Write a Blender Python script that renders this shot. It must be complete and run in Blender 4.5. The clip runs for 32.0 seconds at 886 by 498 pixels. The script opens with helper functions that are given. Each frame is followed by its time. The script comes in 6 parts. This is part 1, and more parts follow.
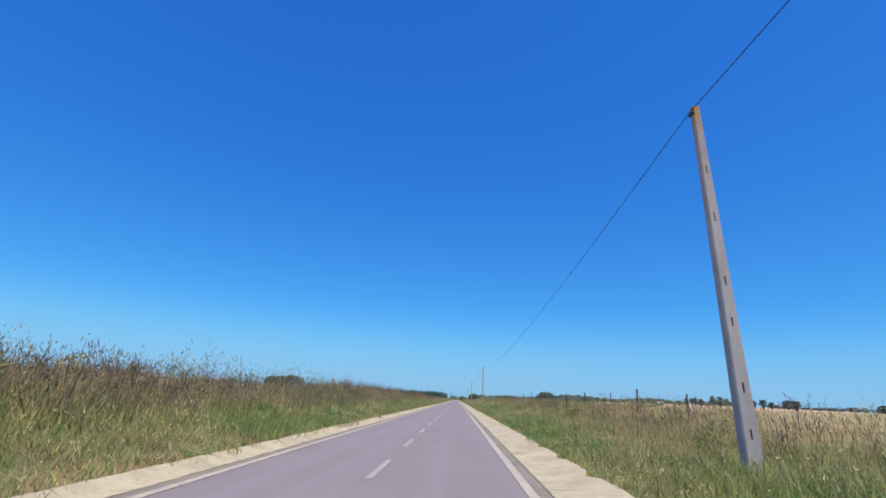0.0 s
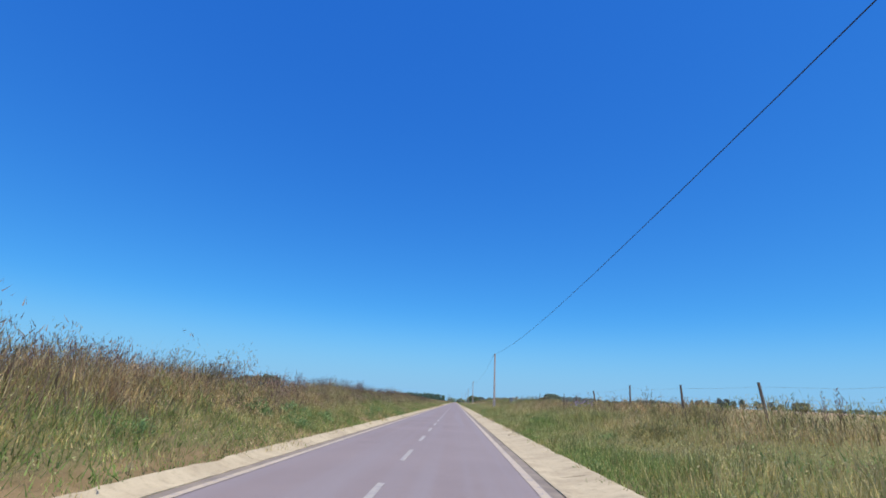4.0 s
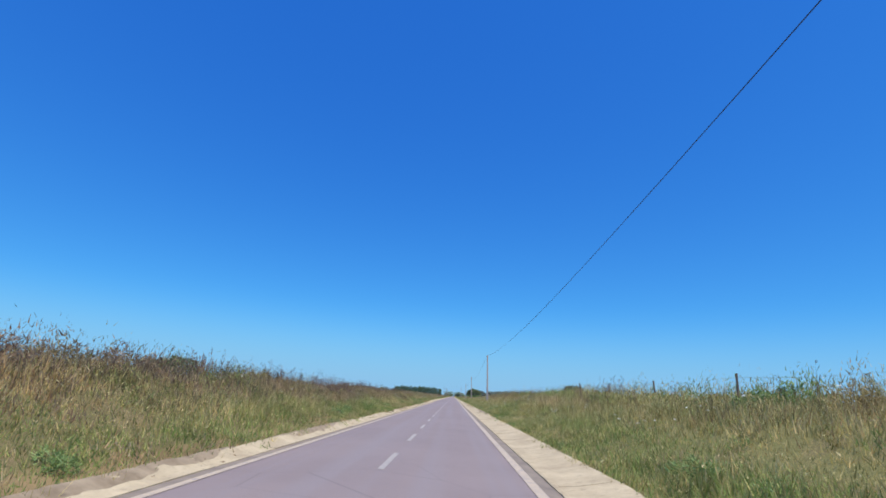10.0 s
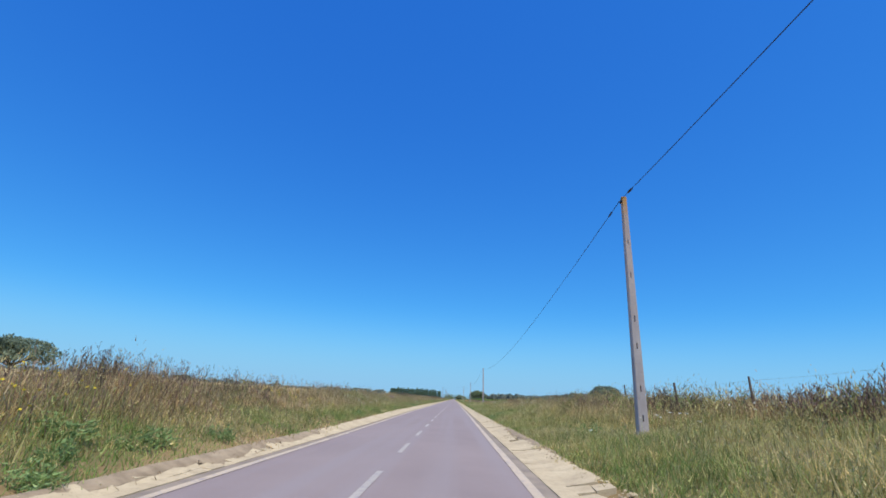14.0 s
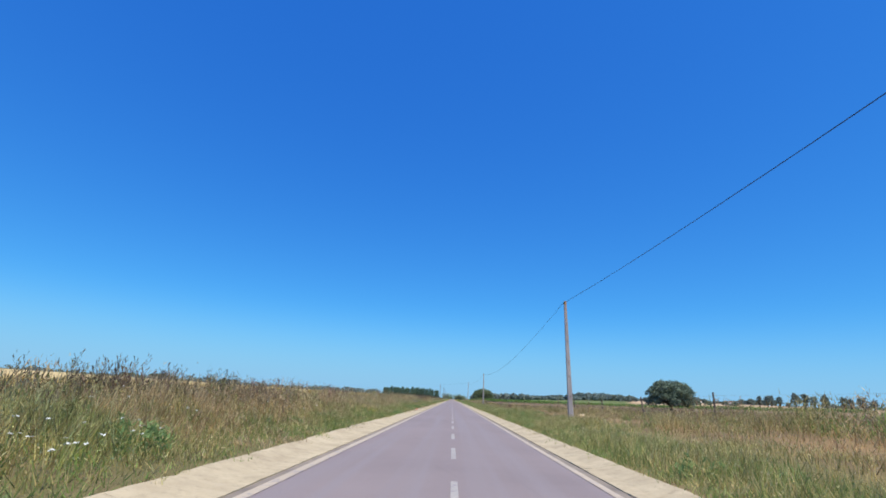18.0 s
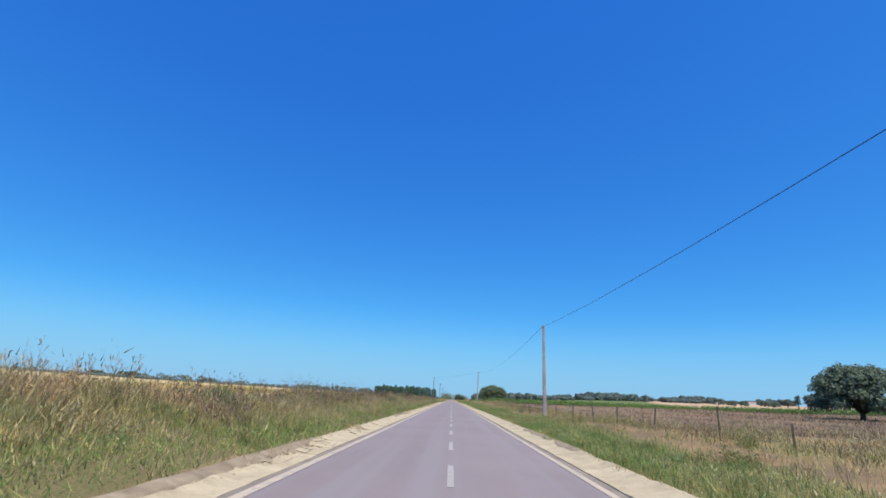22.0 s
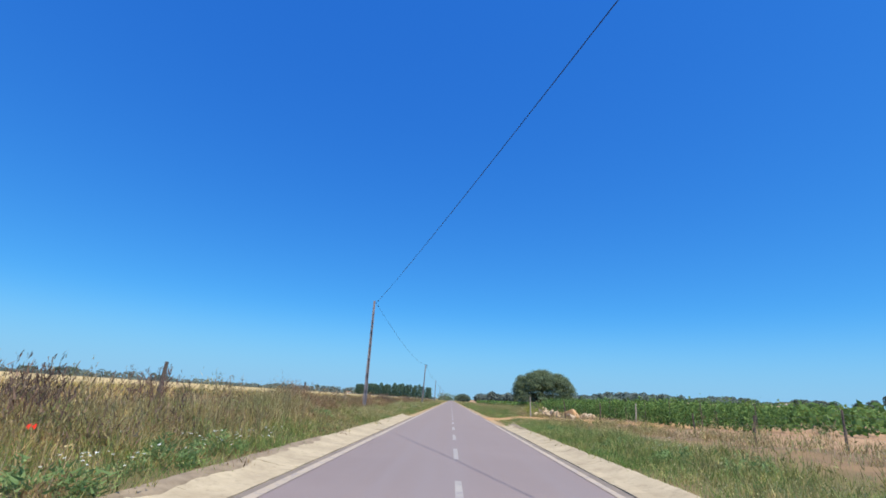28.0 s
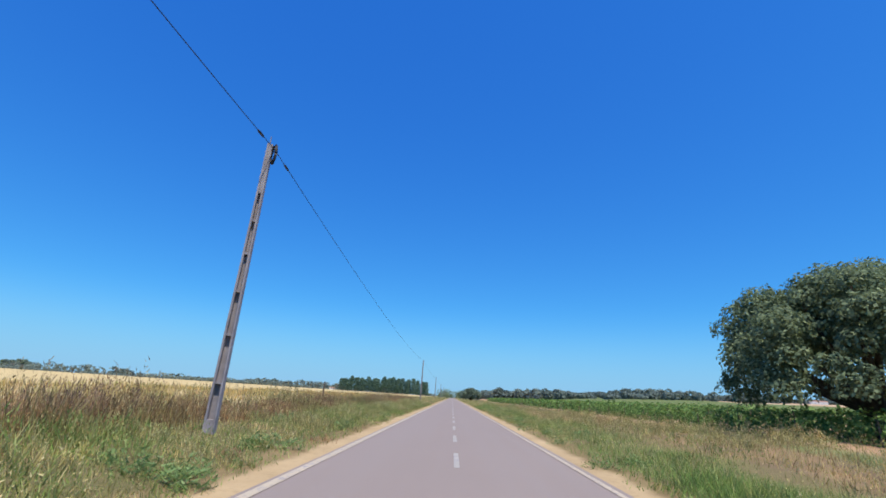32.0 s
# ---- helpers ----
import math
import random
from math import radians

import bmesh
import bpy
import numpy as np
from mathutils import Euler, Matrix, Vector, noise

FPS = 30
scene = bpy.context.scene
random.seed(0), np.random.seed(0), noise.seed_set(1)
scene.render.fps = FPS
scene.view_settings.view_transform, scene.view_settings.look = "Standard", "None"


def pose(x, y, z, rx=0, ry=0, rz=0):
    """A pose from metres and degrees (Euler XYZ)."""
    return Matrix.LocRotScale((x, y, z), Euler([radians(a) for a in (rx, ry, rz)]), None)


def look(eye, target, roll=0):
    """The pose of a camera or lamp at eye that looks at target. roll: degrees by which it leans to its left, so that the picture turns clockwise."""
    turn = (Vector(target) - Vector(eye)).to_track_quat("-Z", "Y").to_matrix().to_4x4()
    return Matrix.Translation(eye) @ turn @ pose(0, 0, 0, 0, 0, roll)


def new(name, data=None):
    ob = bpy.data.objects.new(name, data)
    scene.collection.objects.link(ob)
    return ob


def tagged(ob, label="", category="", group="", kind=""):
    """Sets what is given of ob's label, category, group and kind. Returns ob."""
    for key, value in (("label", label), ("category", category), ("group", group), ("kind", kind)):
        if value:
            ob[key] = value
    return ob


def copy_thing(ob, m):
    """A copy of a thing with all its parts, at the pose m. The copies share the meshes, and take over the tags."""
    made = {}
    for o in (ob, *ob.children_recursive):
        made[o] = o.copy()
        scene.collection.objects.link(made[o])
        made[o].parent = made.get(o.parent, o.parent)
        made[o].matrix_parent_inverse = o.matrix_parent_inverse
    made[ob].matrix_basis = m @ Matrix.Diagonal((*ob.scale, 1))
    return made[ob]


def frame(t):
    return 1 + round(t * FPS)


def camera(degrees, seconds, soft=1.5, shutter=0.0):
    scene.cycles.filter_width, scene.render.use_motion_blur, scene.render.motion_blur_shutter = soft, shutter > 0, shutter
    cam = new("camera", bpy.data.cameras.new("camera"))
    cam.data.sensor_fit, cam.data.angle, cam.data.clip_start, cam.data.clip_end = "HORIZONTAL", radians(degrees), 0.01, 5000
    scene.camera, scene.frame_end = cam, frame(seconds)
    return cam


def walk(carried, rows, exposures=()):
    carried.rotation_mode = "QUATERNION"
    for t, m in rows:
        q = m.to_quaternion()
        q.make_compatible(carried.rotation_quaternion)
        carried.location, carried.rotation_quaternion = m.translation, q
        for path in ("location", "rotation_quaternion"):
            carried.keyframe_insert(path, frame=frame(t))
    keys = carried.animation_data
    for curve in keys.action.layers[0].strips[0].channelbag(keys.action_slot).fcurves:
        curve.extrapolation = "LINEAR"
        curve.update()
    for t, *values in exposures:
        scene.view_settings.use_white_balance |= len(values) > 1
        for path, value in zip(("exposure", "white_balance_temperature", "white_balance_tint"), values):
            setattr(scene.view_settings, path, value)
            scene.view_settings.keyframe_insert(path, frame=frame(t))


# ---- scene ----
cam = camera(86.0, 32.0, 1.7)
PATH = [
    (0, (1.440, 0.000, 1.350), (0.999, 9.530, 4.347), 3.19),
    (0.5, (1.405, 3.752, 1.350), (1.011, 13.284, 4.350), 3.11),
    (1, (1.370, 7.617, 1.350), (1.000, 17.149, 4.352), 3.07),
    (1.5, (1.335, 11.897, 1.350), (0.976, 21.426, 4.363), 3.05),
    (2, (1.300, 16.498, 1.350), (0.932, 26.040, 4.321), 3.06),
    (2.5, (1.265, 21.326, 1.350), (0.872, 30.860, 4.340), 3.11),
    (4.5, (1.125, 42.992, 1.350), (0.729, 52.507, 4.401), 3.13),
    (5, (1.090, 49.019, 1.350), (0.718, 58.534, 4.403), 3.08),
    (5.5, (1.110, 55.298, 1.350), (0.834, 64.825, 4.377), 2.90),
    (6, (1.130, 61.897, 1.350), (0.890, 71.424, 4.379), 2.84),
    (6.5, (1.145, 68.881, 1.350), (0.870, 78.415, 4.357), 2.90),
    (7, (1.160, 76.417, 1.350), (0.861, 85.950, 4.355), 2.94),
    (7.5, (1.175, 84.530, 1.350), (0.876, 94.063, 4.355), 2.94),
    (8, (1.190, 92.943, 1.350), (0.891, 102.473, 4.366), 2.94),
    (8.5, (1.205, 101.363, 1.350), (0.906, 110.896, 4.355), 2.94),
    (9, (1.220, 109.594, 1.350), (0.922, 119.131, 4.345), 2.94),
    (9.5, (1.245, 117.812, 1.350), (0.926, 127.364, 4.292), 2.96),
    (10, (1.270, 126.007, 1.350), (0.927, 135.559, 4.291), 3.01),
    (10.5, (1.297, 134.175, 1.350), (0.963, 143.707, 4.354), 3.00),
    (11, (1.325, 142.527, 1.350), (0.991, 152.063, 4.343), 3.00),
    (11.5, (1.353, 151.278, 1.350), (1.019, 160.813, 4.343), 3.00),
    (12, (1.380, 160.319, 1.350), (1.058, 169.855, 4.344), 2.98),
    (12.5, (1.340, 169.546, 1.350), (1.018, 179.078, 4.354), 2.98),
    (13, (1.300, 178.822, 1.350), (0.954, 188.356, 4.348), 3.02),
    (13.5, (1.300, 188.101, 1.350), (0.942, 197.636, 4.342), 3.04),
    (14, (1.300, 197.592, 1.350), (0.942, 207.127, 4.342), 3.04),
    (14.5, (1.220, 207.061, 1.350), (0.910, 216.597, 4.345), 2.96),
    (16.5, (0.250, 246.684, 1.350), (-0.381, 256.201, 4.355), 3.54),
    (17, (0.120, 257.185, 1.350), (-0.453, 266.701, 4.370), 3.44),
    (17.5, (0.055, 267.969, 1.350), (-0.375, 277.493, 4.369), 3.18),
    (18, (-0.010, 278.949, 1.350), (-0.332, 288.485, 4.344), 2.98),
    (18.5, (0.000, 290.103, 1.350), (-0.322, 299.636, 4.354), 2.98),
    (19, (0.010, 301.342, 1.350), (-0.311, 310.884, 4.323), 2.97),
    (19.5, (0.020, 312.351, 1.350), (-0.301, 321.890, 4.334), 2.98),
    (20, (0.030, 323.289, 1.350), (-0.290, 332.835, 4.313), 2.97),
    (20.5, (0.033, 334.314, 1.350), (-0.289, 343.850, 4.344), 2.98),
    (21, (0.036, 345.550, 1.350), (-0.286, 355.086, 4.344), 2.98),
    (21.5, (0.039, 357.123, 1.350), (-0.271, 366.659, 4.345), 2.96),
    (22, (0.042, 369.101, 1.350), (-0.268, 378.638, 4.345), 2.96),
    (22.5, (0.057, 381.556, 1.350), (-0.254, 391.089, 4.355), 2.96),
    (23, (0.073, 394.069, 1.350), (-0.226, 403.601, 4.355), 2.94),
    (23.5, (0.088, 406.379, 1.350), (-0.223, 415.912, 4.355), 2.96),
    (24, (0.104, 418.930, 1.350), (-0.217, 428.470, 4.334), 2.98),
    (24.5, (0.102, 431.452, 1.350), (-0.231, 440.991, 4.333), 3.00),
    (25, (0.100, 443.796, 1.350), (-0.234, 453.332, 4.343), 3.00),
    (25.5, (0.060, 455.816, 1.350), (-0.297, 465.355, 4.332), 3.04),
    (27.5, (-0.073, 503.107, 1.350), (-0.384, 512.640, 4.355), 2.96),
    (28, (-0.100, 514.974, 1.350), (-0.399, 524.504, 4.366), 2.94),
    (28.5, (-0.064, 526.957, 1.350), (-0.364, 536.483, 4.376), 2.95),
    (29, (-0.028, 538.751, 1.350), (-0.313, 548.297, 4.315), 2.91),
    (29.5, (-0.023, 550.346, 1.350), (-0.320, 559.886, 4.335), 2.93),
    (30, (-0.050, 561.908, 1.350), (-0.360, 571.447, 4.334), 2.95),
    (30.5, (-0.057, 573.605, 1.350), (-0.367, 583.147, 4.324), 2.95),
    (31, (-0.065, 585.385, 1.350), (-0.374, 594.927, 4.324), 2.95),
    (31.5, (-0.072, 597.197, 1.350), (-0.380, 606.749, 4.293), 2.94),
    (32, (-0.070, 609.114, 1.350), (-0.390, 618.659, 4.313), 2.97),
]
walk(cam, [(t, look(eye, target, roll)) for t, eye, target, roll in PATH], ((0, 0.0, 6560, 10), (12.2, 0.0, 6560, 10), (13, 0.05, 6580, 9), (17, 0.06, 6640, 8), (32, 0.08, 6660, 8)))

# ---- light ----
SUN_EL, SUN_AZ = radians(67), radians(148)   # azimuth clockwise from the road's direction (+y)
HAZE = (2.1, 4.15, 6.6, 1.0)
world = bpy.data.worlds.new("sky")
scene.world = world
world.use_nodes = True
wt = world.node_tree
sky = wt.nodes.new("ShaderNodeTexSky")
sky.sky_type, sky.sun_disc = "NISHITA", False
sky.sun_elevation, sky.sun_rotation = SUN_EL, SUN_AZ
sky.altitude, sky.air_density, sky.dust_density, sky.ozone_density = 300, 1.0, 0.1, 4.0
# the deep, saturated blue of a dry summer sky
split, join = wt.nodes.new("ShaderNodeSeparateColor"), wt.nodes.new("ShaderNodeCombineColor")
wt.links.new(sky.outputs["Color"], split.inputs[0])
for k, (gain, power) in enumerate(((0.41, 1.30), (0.80, 0.93), (1.075, 0.49))):
    scale, bend, back = (wt.nodes.new("ShaderNodeMath") for _ in range(3))
    scale.operation, bend.operation, back.operation = "MULTIPLY", "POWER", "MULTIPLY"
    scale.inputs[1].default_value, bend.inputs[1].default_value, back.inputs[1].default_value = 0.12, power, gain / 0.12
    wt.links.new(split.outputs[k], scale.inputs[0])
    wt.links.new(scale.outputs[0], bend.inputs[0])
    wt.links.new(bend.outputs[0], back.inputs[0])
    wt.links.new(back.outputs[0], join.inputs[k])
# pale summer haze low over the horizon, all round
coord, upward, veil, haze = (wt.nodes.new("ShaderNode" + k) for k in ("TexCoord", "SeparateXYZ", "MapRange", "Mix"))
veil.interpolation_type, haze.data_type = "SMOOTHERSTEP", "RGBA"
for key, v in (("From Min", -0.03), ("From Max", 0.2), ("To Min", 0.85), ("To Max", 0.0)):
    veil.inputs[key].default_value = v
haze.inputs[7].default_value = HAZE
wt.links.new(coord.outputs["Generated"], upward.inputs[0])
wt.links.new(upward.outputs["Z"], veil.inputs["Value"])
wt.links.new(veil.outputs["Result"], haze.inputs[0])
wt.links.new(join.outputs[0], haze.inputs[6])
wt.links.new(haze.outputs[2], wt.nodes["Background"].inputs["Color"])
wt.nodes["Background"].inputs["Strength"].default_value = 0.12
sun = new("sun", bpy.data.lights.new("sun", "SUN"))
sun.data.energy, sun.data.angle, sun.data.color = 5.0, radians(0.53), (1.0, 0.94, 0.85)
toward = Vector((math.cos(SUN_EL) * math.sin(SUN_AZ), math.cos(SUN_EL) * math.cos(SUN_AZ), math.sin(SUN_EL)))
sun.matrix_world = look(toward * 100, (0, 0, 0))

# ---- materials ----


class Nodes:
    """A small builder for one material's node tree."""

    def __init__(self, name, rough=0.8, spec=0.2, metal=0.0):
        self.mat = bpy.data.materials.new(name)
        self.mat.use_nodes = True
        self.tree = self.mat.node_tree
        self.bsdf = self.tree.nodes["Principled BSDF"]
        self.bsdf.inputs["Roughness"].default_value = rough
        self.bsdf.inputs["Specular IOR Level"].default_value = spec
        self.bsdf.inputs["Metallic"].default_value = metal
        self.geo = self.tree.nodes.new("ShaderNodeNewGeometry")
        self.pos = self.geo.outputs["Position"]
        self.island = self.geo.outputs["Random Per Island"]

    def put(self, socket, value):
        if isinstance(value, bpy.types.NodeSocket):
            self.tree.links.new(value, socket)
        else:
            socket.default_value = value

    def xyz(self):
        n = self.tree.nodes.new("ShaderNodeSeparateXYZ")
        self.put(n.inputs[0], self.pos)
        return n.outputs

    def stretch(self, sx, sy, sz):
        n = self.tree.nodes.new("ShaderNodeVectorMath")
        n.operation = "MULTIPLY"
        self.put(n.inputs[0], self.pos)
        n.inputs[1].default_value = (sx, sy, sz)
        return n.outputs[0]

    def noise(self, scale, detail=3.0, vec=None, rough=0.6):
        n = self.tree.nodes.new("ShaderNodeTexNoise")
        self.put(n.inputs["Vector"], vec or self.pos)
        n.inputs["Scale"].default_value, n.inputs["Detail"].default_value = scale, detail
        n.inputs["Roughness"].default_value = rough
        return n.outputs["Fac"]

    def cells(self, scale, feature="F1", vec=None):
        n = self.tree.nodes.new("ShaderNodeTexVoronoi")
        n.feature = feature
        self.put(n.inputs["Vector"], vec or self.pos)
        n.inputs["Scale"].default_value = scale
        return n.outputs["Distance"]

    def step(self, value, a, b, lo=0.0, hi=1.0):
        n = self.tree.nodes.new("ShaderNodeMapRange")
        n.interpolation_type = "SMOOTHSTEP"
        self.put(n.inputs["Value"], value)
        for key, v in (("From Min", a), ("From Max", b), ("To Min", lo), ("To Max", hi)):
            n.inputs[key].default_value = v
        return n.outputs["Result"]

    def maths(self, op, a, b=0.0):
        n = self.tree.nodes.new("ShaderNodeMath")
        n.operation = op
        self.put(n.inputs[0], a)
        self.put(n.inputs[1], b)
        return n.outputs[0]

    def mix(self, fac, a, b, blend="MIX"):
        n = self.tree.nodes.new("ShaderNodeMix")
        n.data_type, n.blend_type = "RGBA", blend
        self.put(n.inputs[0], fac)
        for socket, v in ((n.inputs[6], a), (n.inputs[7], b)):
            self.put(socket, (*v, 1.0) if isinstance(v, tuple) and len(v) == 3 else v)
        return n.outputs[2]

    def ramp(self, fac, *stops):
        n = self.tree.nodes.new("ShaderNodeValToRGB")
        self.put(n.inputs[0], fac)
        e = n.color_ramp.elements
        while len(e) < len(stops):
            e.new(0.5)
        for el, (p, c) in zip(e, stops):
            el.position, el.color = p, (*c, 1.0)
        return n.outputs[0]

    def done(self, colour, bump=None, strength=0.3, distance=0.01, thin=0.0):
        self.put(self.bsdf.inputs["Base Color"], colour)
        if bump is not None:
            n = self.tree.nodes.new("ShaderNodeBump")
            n.inputs["Strength"].default_value, n.inputs["Distance"].default_value = strength, distance
            self.put(n.inputs["Height"], bump)
            self.put(self.bsdf.inputs["Normal"], n.outputs[0])
        if thin:
            t, m = self.tree.nodes.new("ShaderNodeBsdfTranslucent"), self.tree.nodes.new("ShaderNodeMixShader")
            self.put(t.inputs["Color"], colour)
            m.inputs[0].default_value = thin
            self.put(m.inputs[1], self.bsdf.outputs[0])
            self.put(m.inputs[2], t.outputs[0])
            self.put(self.tree.nodes["Material Output"].inputs["Surface"], m.outputs[0])
        return self.mat


def asphalt_material():
    m = Nodes("asphalt", 0.75, 0.35)
    tracks = m.noise(0.9, 2, m.stretch(1.6, 0.02, 1))
    patch = m.noise(0.25, 4)
    grain = m.noise(90, 2)
    c = m.ramp(patch, (0.3, (0.235, 0.185, 0.17)), (0.7, (0.285, 0.225, 0.205)))
    c = m.mix(m.step(tracks, 0.4, 0.7), c, (0.27, 0.225, 0.215))
    c = m.mix(m.step(m.xyz()[1], 490, 560, 0, 0.7), c, (0.30, 0.232, 0.185))
    c = m.mix(m.step(grain, 0.35, 0.75, 0.0, 0.35), c, (0.12, 0.10, 0.11))
    crack = m.step(m.cells(0.45, "DISTANCE_TO_EDGE"), 0.0, 0.008, 0.25, 0.0)
    c = m.mix(m.maths("MULTIPLY", crack, m.step(m.noise(0.07, 1), 0.55, 0.65)), c, (0.06, 0.055, 0.055))
    return m.done(c, grain, 0.4, 0.006)


def edge_asphalt_material():
    m = Nodes("edge_asphalt", 0.85, 0.2)
    c = m.ramp(m.noise(1.5, 4), (0.3, (0.19, 0.155, 0.125)), (0.7, (0.30, 0.245, 0.185)))
    return m.done(c, m.noise(60, 2), 0.5, 0.006)


def paint_material(name, tone, worn):
    m = Nodes(name, 0.6, 0.3)
    wear = m.step(m.noise(7, 5, None, 0.75), 0.62 - worn, 0.78 - worn * 0.6)
    dirt = m.mix(m.step(m.noise(0.4, 3), 0.3, 0.7), tone, tuple(v * 0.86 for v in tone))
    return m.done(m.mix(wear, dirt, (0.27, 0.23, 0.24)), m.noise(60, 2), 0.2, 0.004)


def concrete_material(name, light, dark, cracks=0.0):
    m = Nodes(name, 0.88, 0.15)
    c = m.ramp(m.noise(0.9, 5, None, 0.7), (0.3, dark), (0.68, light))
    c = m.mix(m.step(m.noise(5, 5, None, 0.75), 0.5, 0.72, 0, 0.55), c, tuple(v * 0.72 for v in dark))
    c = m.mix(m.step(m.noise(26, 4), 0.55, 0.8, 0, 0.5), c, tuple(v * 0.6 for v in dark))
    fine = m.noise(45, 3)
    bump = fine
    if cracks:
        edge = m.cells(cracks, "DISTANCE_TO_EDGE", m.stretch(1, 0.8, 1))
        line = m.maths("MULTIPLY", m.step(edge, 0.0, 0.011, 0.6, 0), m.step(m.noise(0.13, 2), 0.58, 0.66))
        c = m.mix(line, c, (0.12, 0.095, 0.065))
        bump = m.maths("SUBTRACT", fine, line)
    return m.done(c, bump, 0.5, 0.012)


def ground_material():
    m = Nodes("earth_and_stubble", 0.95, 0.05)
    x, y, z = m.xyz()
    big, mid, fine = m.noise(0.02, 4), m.noise(0.35, 5), m.noise(6, 4)
    # soil and verge tones darkened for the shade dense grass would cast
    soil = m.ramp(mid, (0.3, (0.16, 0.115, 0.06)), (0.7, (0.25, 0.185, 0.10)))
    verge = m.mix(m.step(m.noise(0.6, 4), 0.36, 0.54), soil, m.mix(m.step(x, -1, 1), (0.17, 0.14, 0.065), (0.20, 0.19, 0.072)))
    thatch = m.noise(22, 4, m.stretch(1, 0.7, 1), 0.75)
    verge = m.mix(m.step(thatch, 0.42, 0.56, 0.6, 0), verge, (0.10, 0.098, 0.04))
    verge = m.mix(m.step(thatch, 0.58, 0.68, 0, 0.7), verge, (0.29, 0.245, 0.125))
    # fine pale stems, with the shaded gaps between them painted dark
    stem_gaps = m.noise(75, 3, m.stretch(1, 0.8, 1), 0.7)
    verge = m.mix(m.step(stem_gaps, 0.38, 0.52, 0.65, 0), verge, (0.075, 0.075, 0.032))
    verge = m.mix(m.step(stem_gaps, 0.56, 0.66, 0, 0.6), verge, (0.36, 0.31, 0.15))
    rows = m.noise(1.2, 2, m.stretch(1, 0.04, 1))
    straw = m.ramp(mid, (0.3, (0.47, 0.35, 0.165)), (0.7, (0.62, 0.48, 0.25)))
    straw = m.mix(m.step(rows, 0.4, 0.7, 0, 0.5), straw, (0.52, 0.40, 0.20))
    straw = m.mix(m.step(fine, 0.45, 0.75, 0, 0.35), straw, (0.34, 0.25, 0.12))
    red = m.ramp(mid, (0.3, (0.33, 0.20, 0.115)), (0.7, (0.46, 0.30, 0.175)))
    brown = m.ramp(m.noise(0.22, 5), (0.36, (0.18, 0.145, 0.065)), (0.52, (0.265, 0.215, 0.095)), (0.66, (0.32, 0.20, 0.095)))
    brown = m.mix(m.step(fine, 0.5, 0.75, 0, 0.5), brown, (0.19, 0.15, 0.075))
    fallow = m.ramp(mid, (0.3, (0.27, 0.205, 0.10)), (0.7, (0.40, 0.31, 0.165)))
    right = m.mix(m.step(m.maths("ADD", y, m.maths("MULTIPLY", big, 60.0)), 265, 285), fallow, brown)
    right = m.mix(m.step(m.maths("ADD", y, m.maths("MULTIPLY", mid, 40.0)), 405, 440, 0, 0.85), right, m.ramp(m.noise(0.25, 5), (0.35, (0.17, 0.125, 0.09)), (0.55, (0.23, 0.16, 0.105)), (0.70, (0.36, 0.19, 0.095))))
    right = m.mix(m.step(m.maths("ADD", x, m.maths("MULTIPLY", big, 80.0)), 260, 275), right, red)
    beyond = m.step(m.maths("ADD", y, m.maths("MULTIPLY", big, 40.0)), 632, 642)
    right = m.mix(beyond, right, m.mix(m.step(m.noise(0.2, 3), 0.4, 0.6), (0.10, 0.14, 0.05), (0.18, 0.20, 0.08)))
    open_land = m.step(m.maths("SUBTRACT", x, m.maths("MULTIPLY", m.maths("SUBTRACT", y, 600.0), 0.35)), 105, 125)
    right = m.mix(m.maths("MULTIPLY", beyond, open_land), right, m.mix(m.step(m.noise(0.012, 3), 0.42, 0.58), red, (0.50, 0.375, 0.24)))
    vine = m.maths("MULTIPLY", m.step(y, 522, 528), m.maths("MULTIPLY", m.step(x, 12, 15), m.step(x, 105, 115, 1, 0)))
    right = m.mix(vine, right, red)
    field = m.mix(m.step(x, -1, 1), straw, right)
    clod = m.mix(m.step(m.noise(0.3, 4), 0.42, 0.6), (0.20, 0.135, 0.085), (0.31, 0.195, 0.11))
    verge = m.mix(m.maths("MULTIPLY", m.step(x, 6.5, 8.5), m.step(y, 255, 300, 0, 0.8)), verge, clod)
    u = m.maths("ABSOLUTE", x)
    rim = m.step(u, 3.95, 4.4, 0.6, 0)
    verge = m.mix(rim, verge, m.mix(m.step(mid, 0.4, 0.6), (0.21, 0.135, 0.07), (0.31, 0.21, 0.11)))
    wob = m.maths("MULTIPLY", m.maths("SUBTRACT", m.noise(0.5, 3), 0.5), 3.0)
    c = m.mix(m.step(m.maths("ADD", u, wob), 10.0, 12.5), verge, field)
    sand = m.ramp(mid, (0.3, (0.37, 0.26, 0.14)), (0.7, (0.50, 0.365, 0.21)))
    sand = m.mix(m.step(fine, 0.5, 0.75, 0, 0.4), sand, (0.27, 0.19, 0.10))
    c = m.mix(m.maths("MULTIPLY", m.step(m.maths("ADD", u, m.maths("MULTIPLY", wob, 0.25)), 3.35, 3.7, 1, 0), m.step(y, 540, 548)), c, sand)
    # farm track that joins the road
    ty = m.maths("ABSOLUTE", m.maths("SUBTRACT", y, m.maths("ADD", 559.0, m.maths("MULTIPLY", m.maths("SUBTRACT", x, 6.0), -0.2))))
    clay = m.ramp(mid, (0.3, (0.43, 0.25, 0.115)), (0.7, (0.55, 0.34, 0.17)))
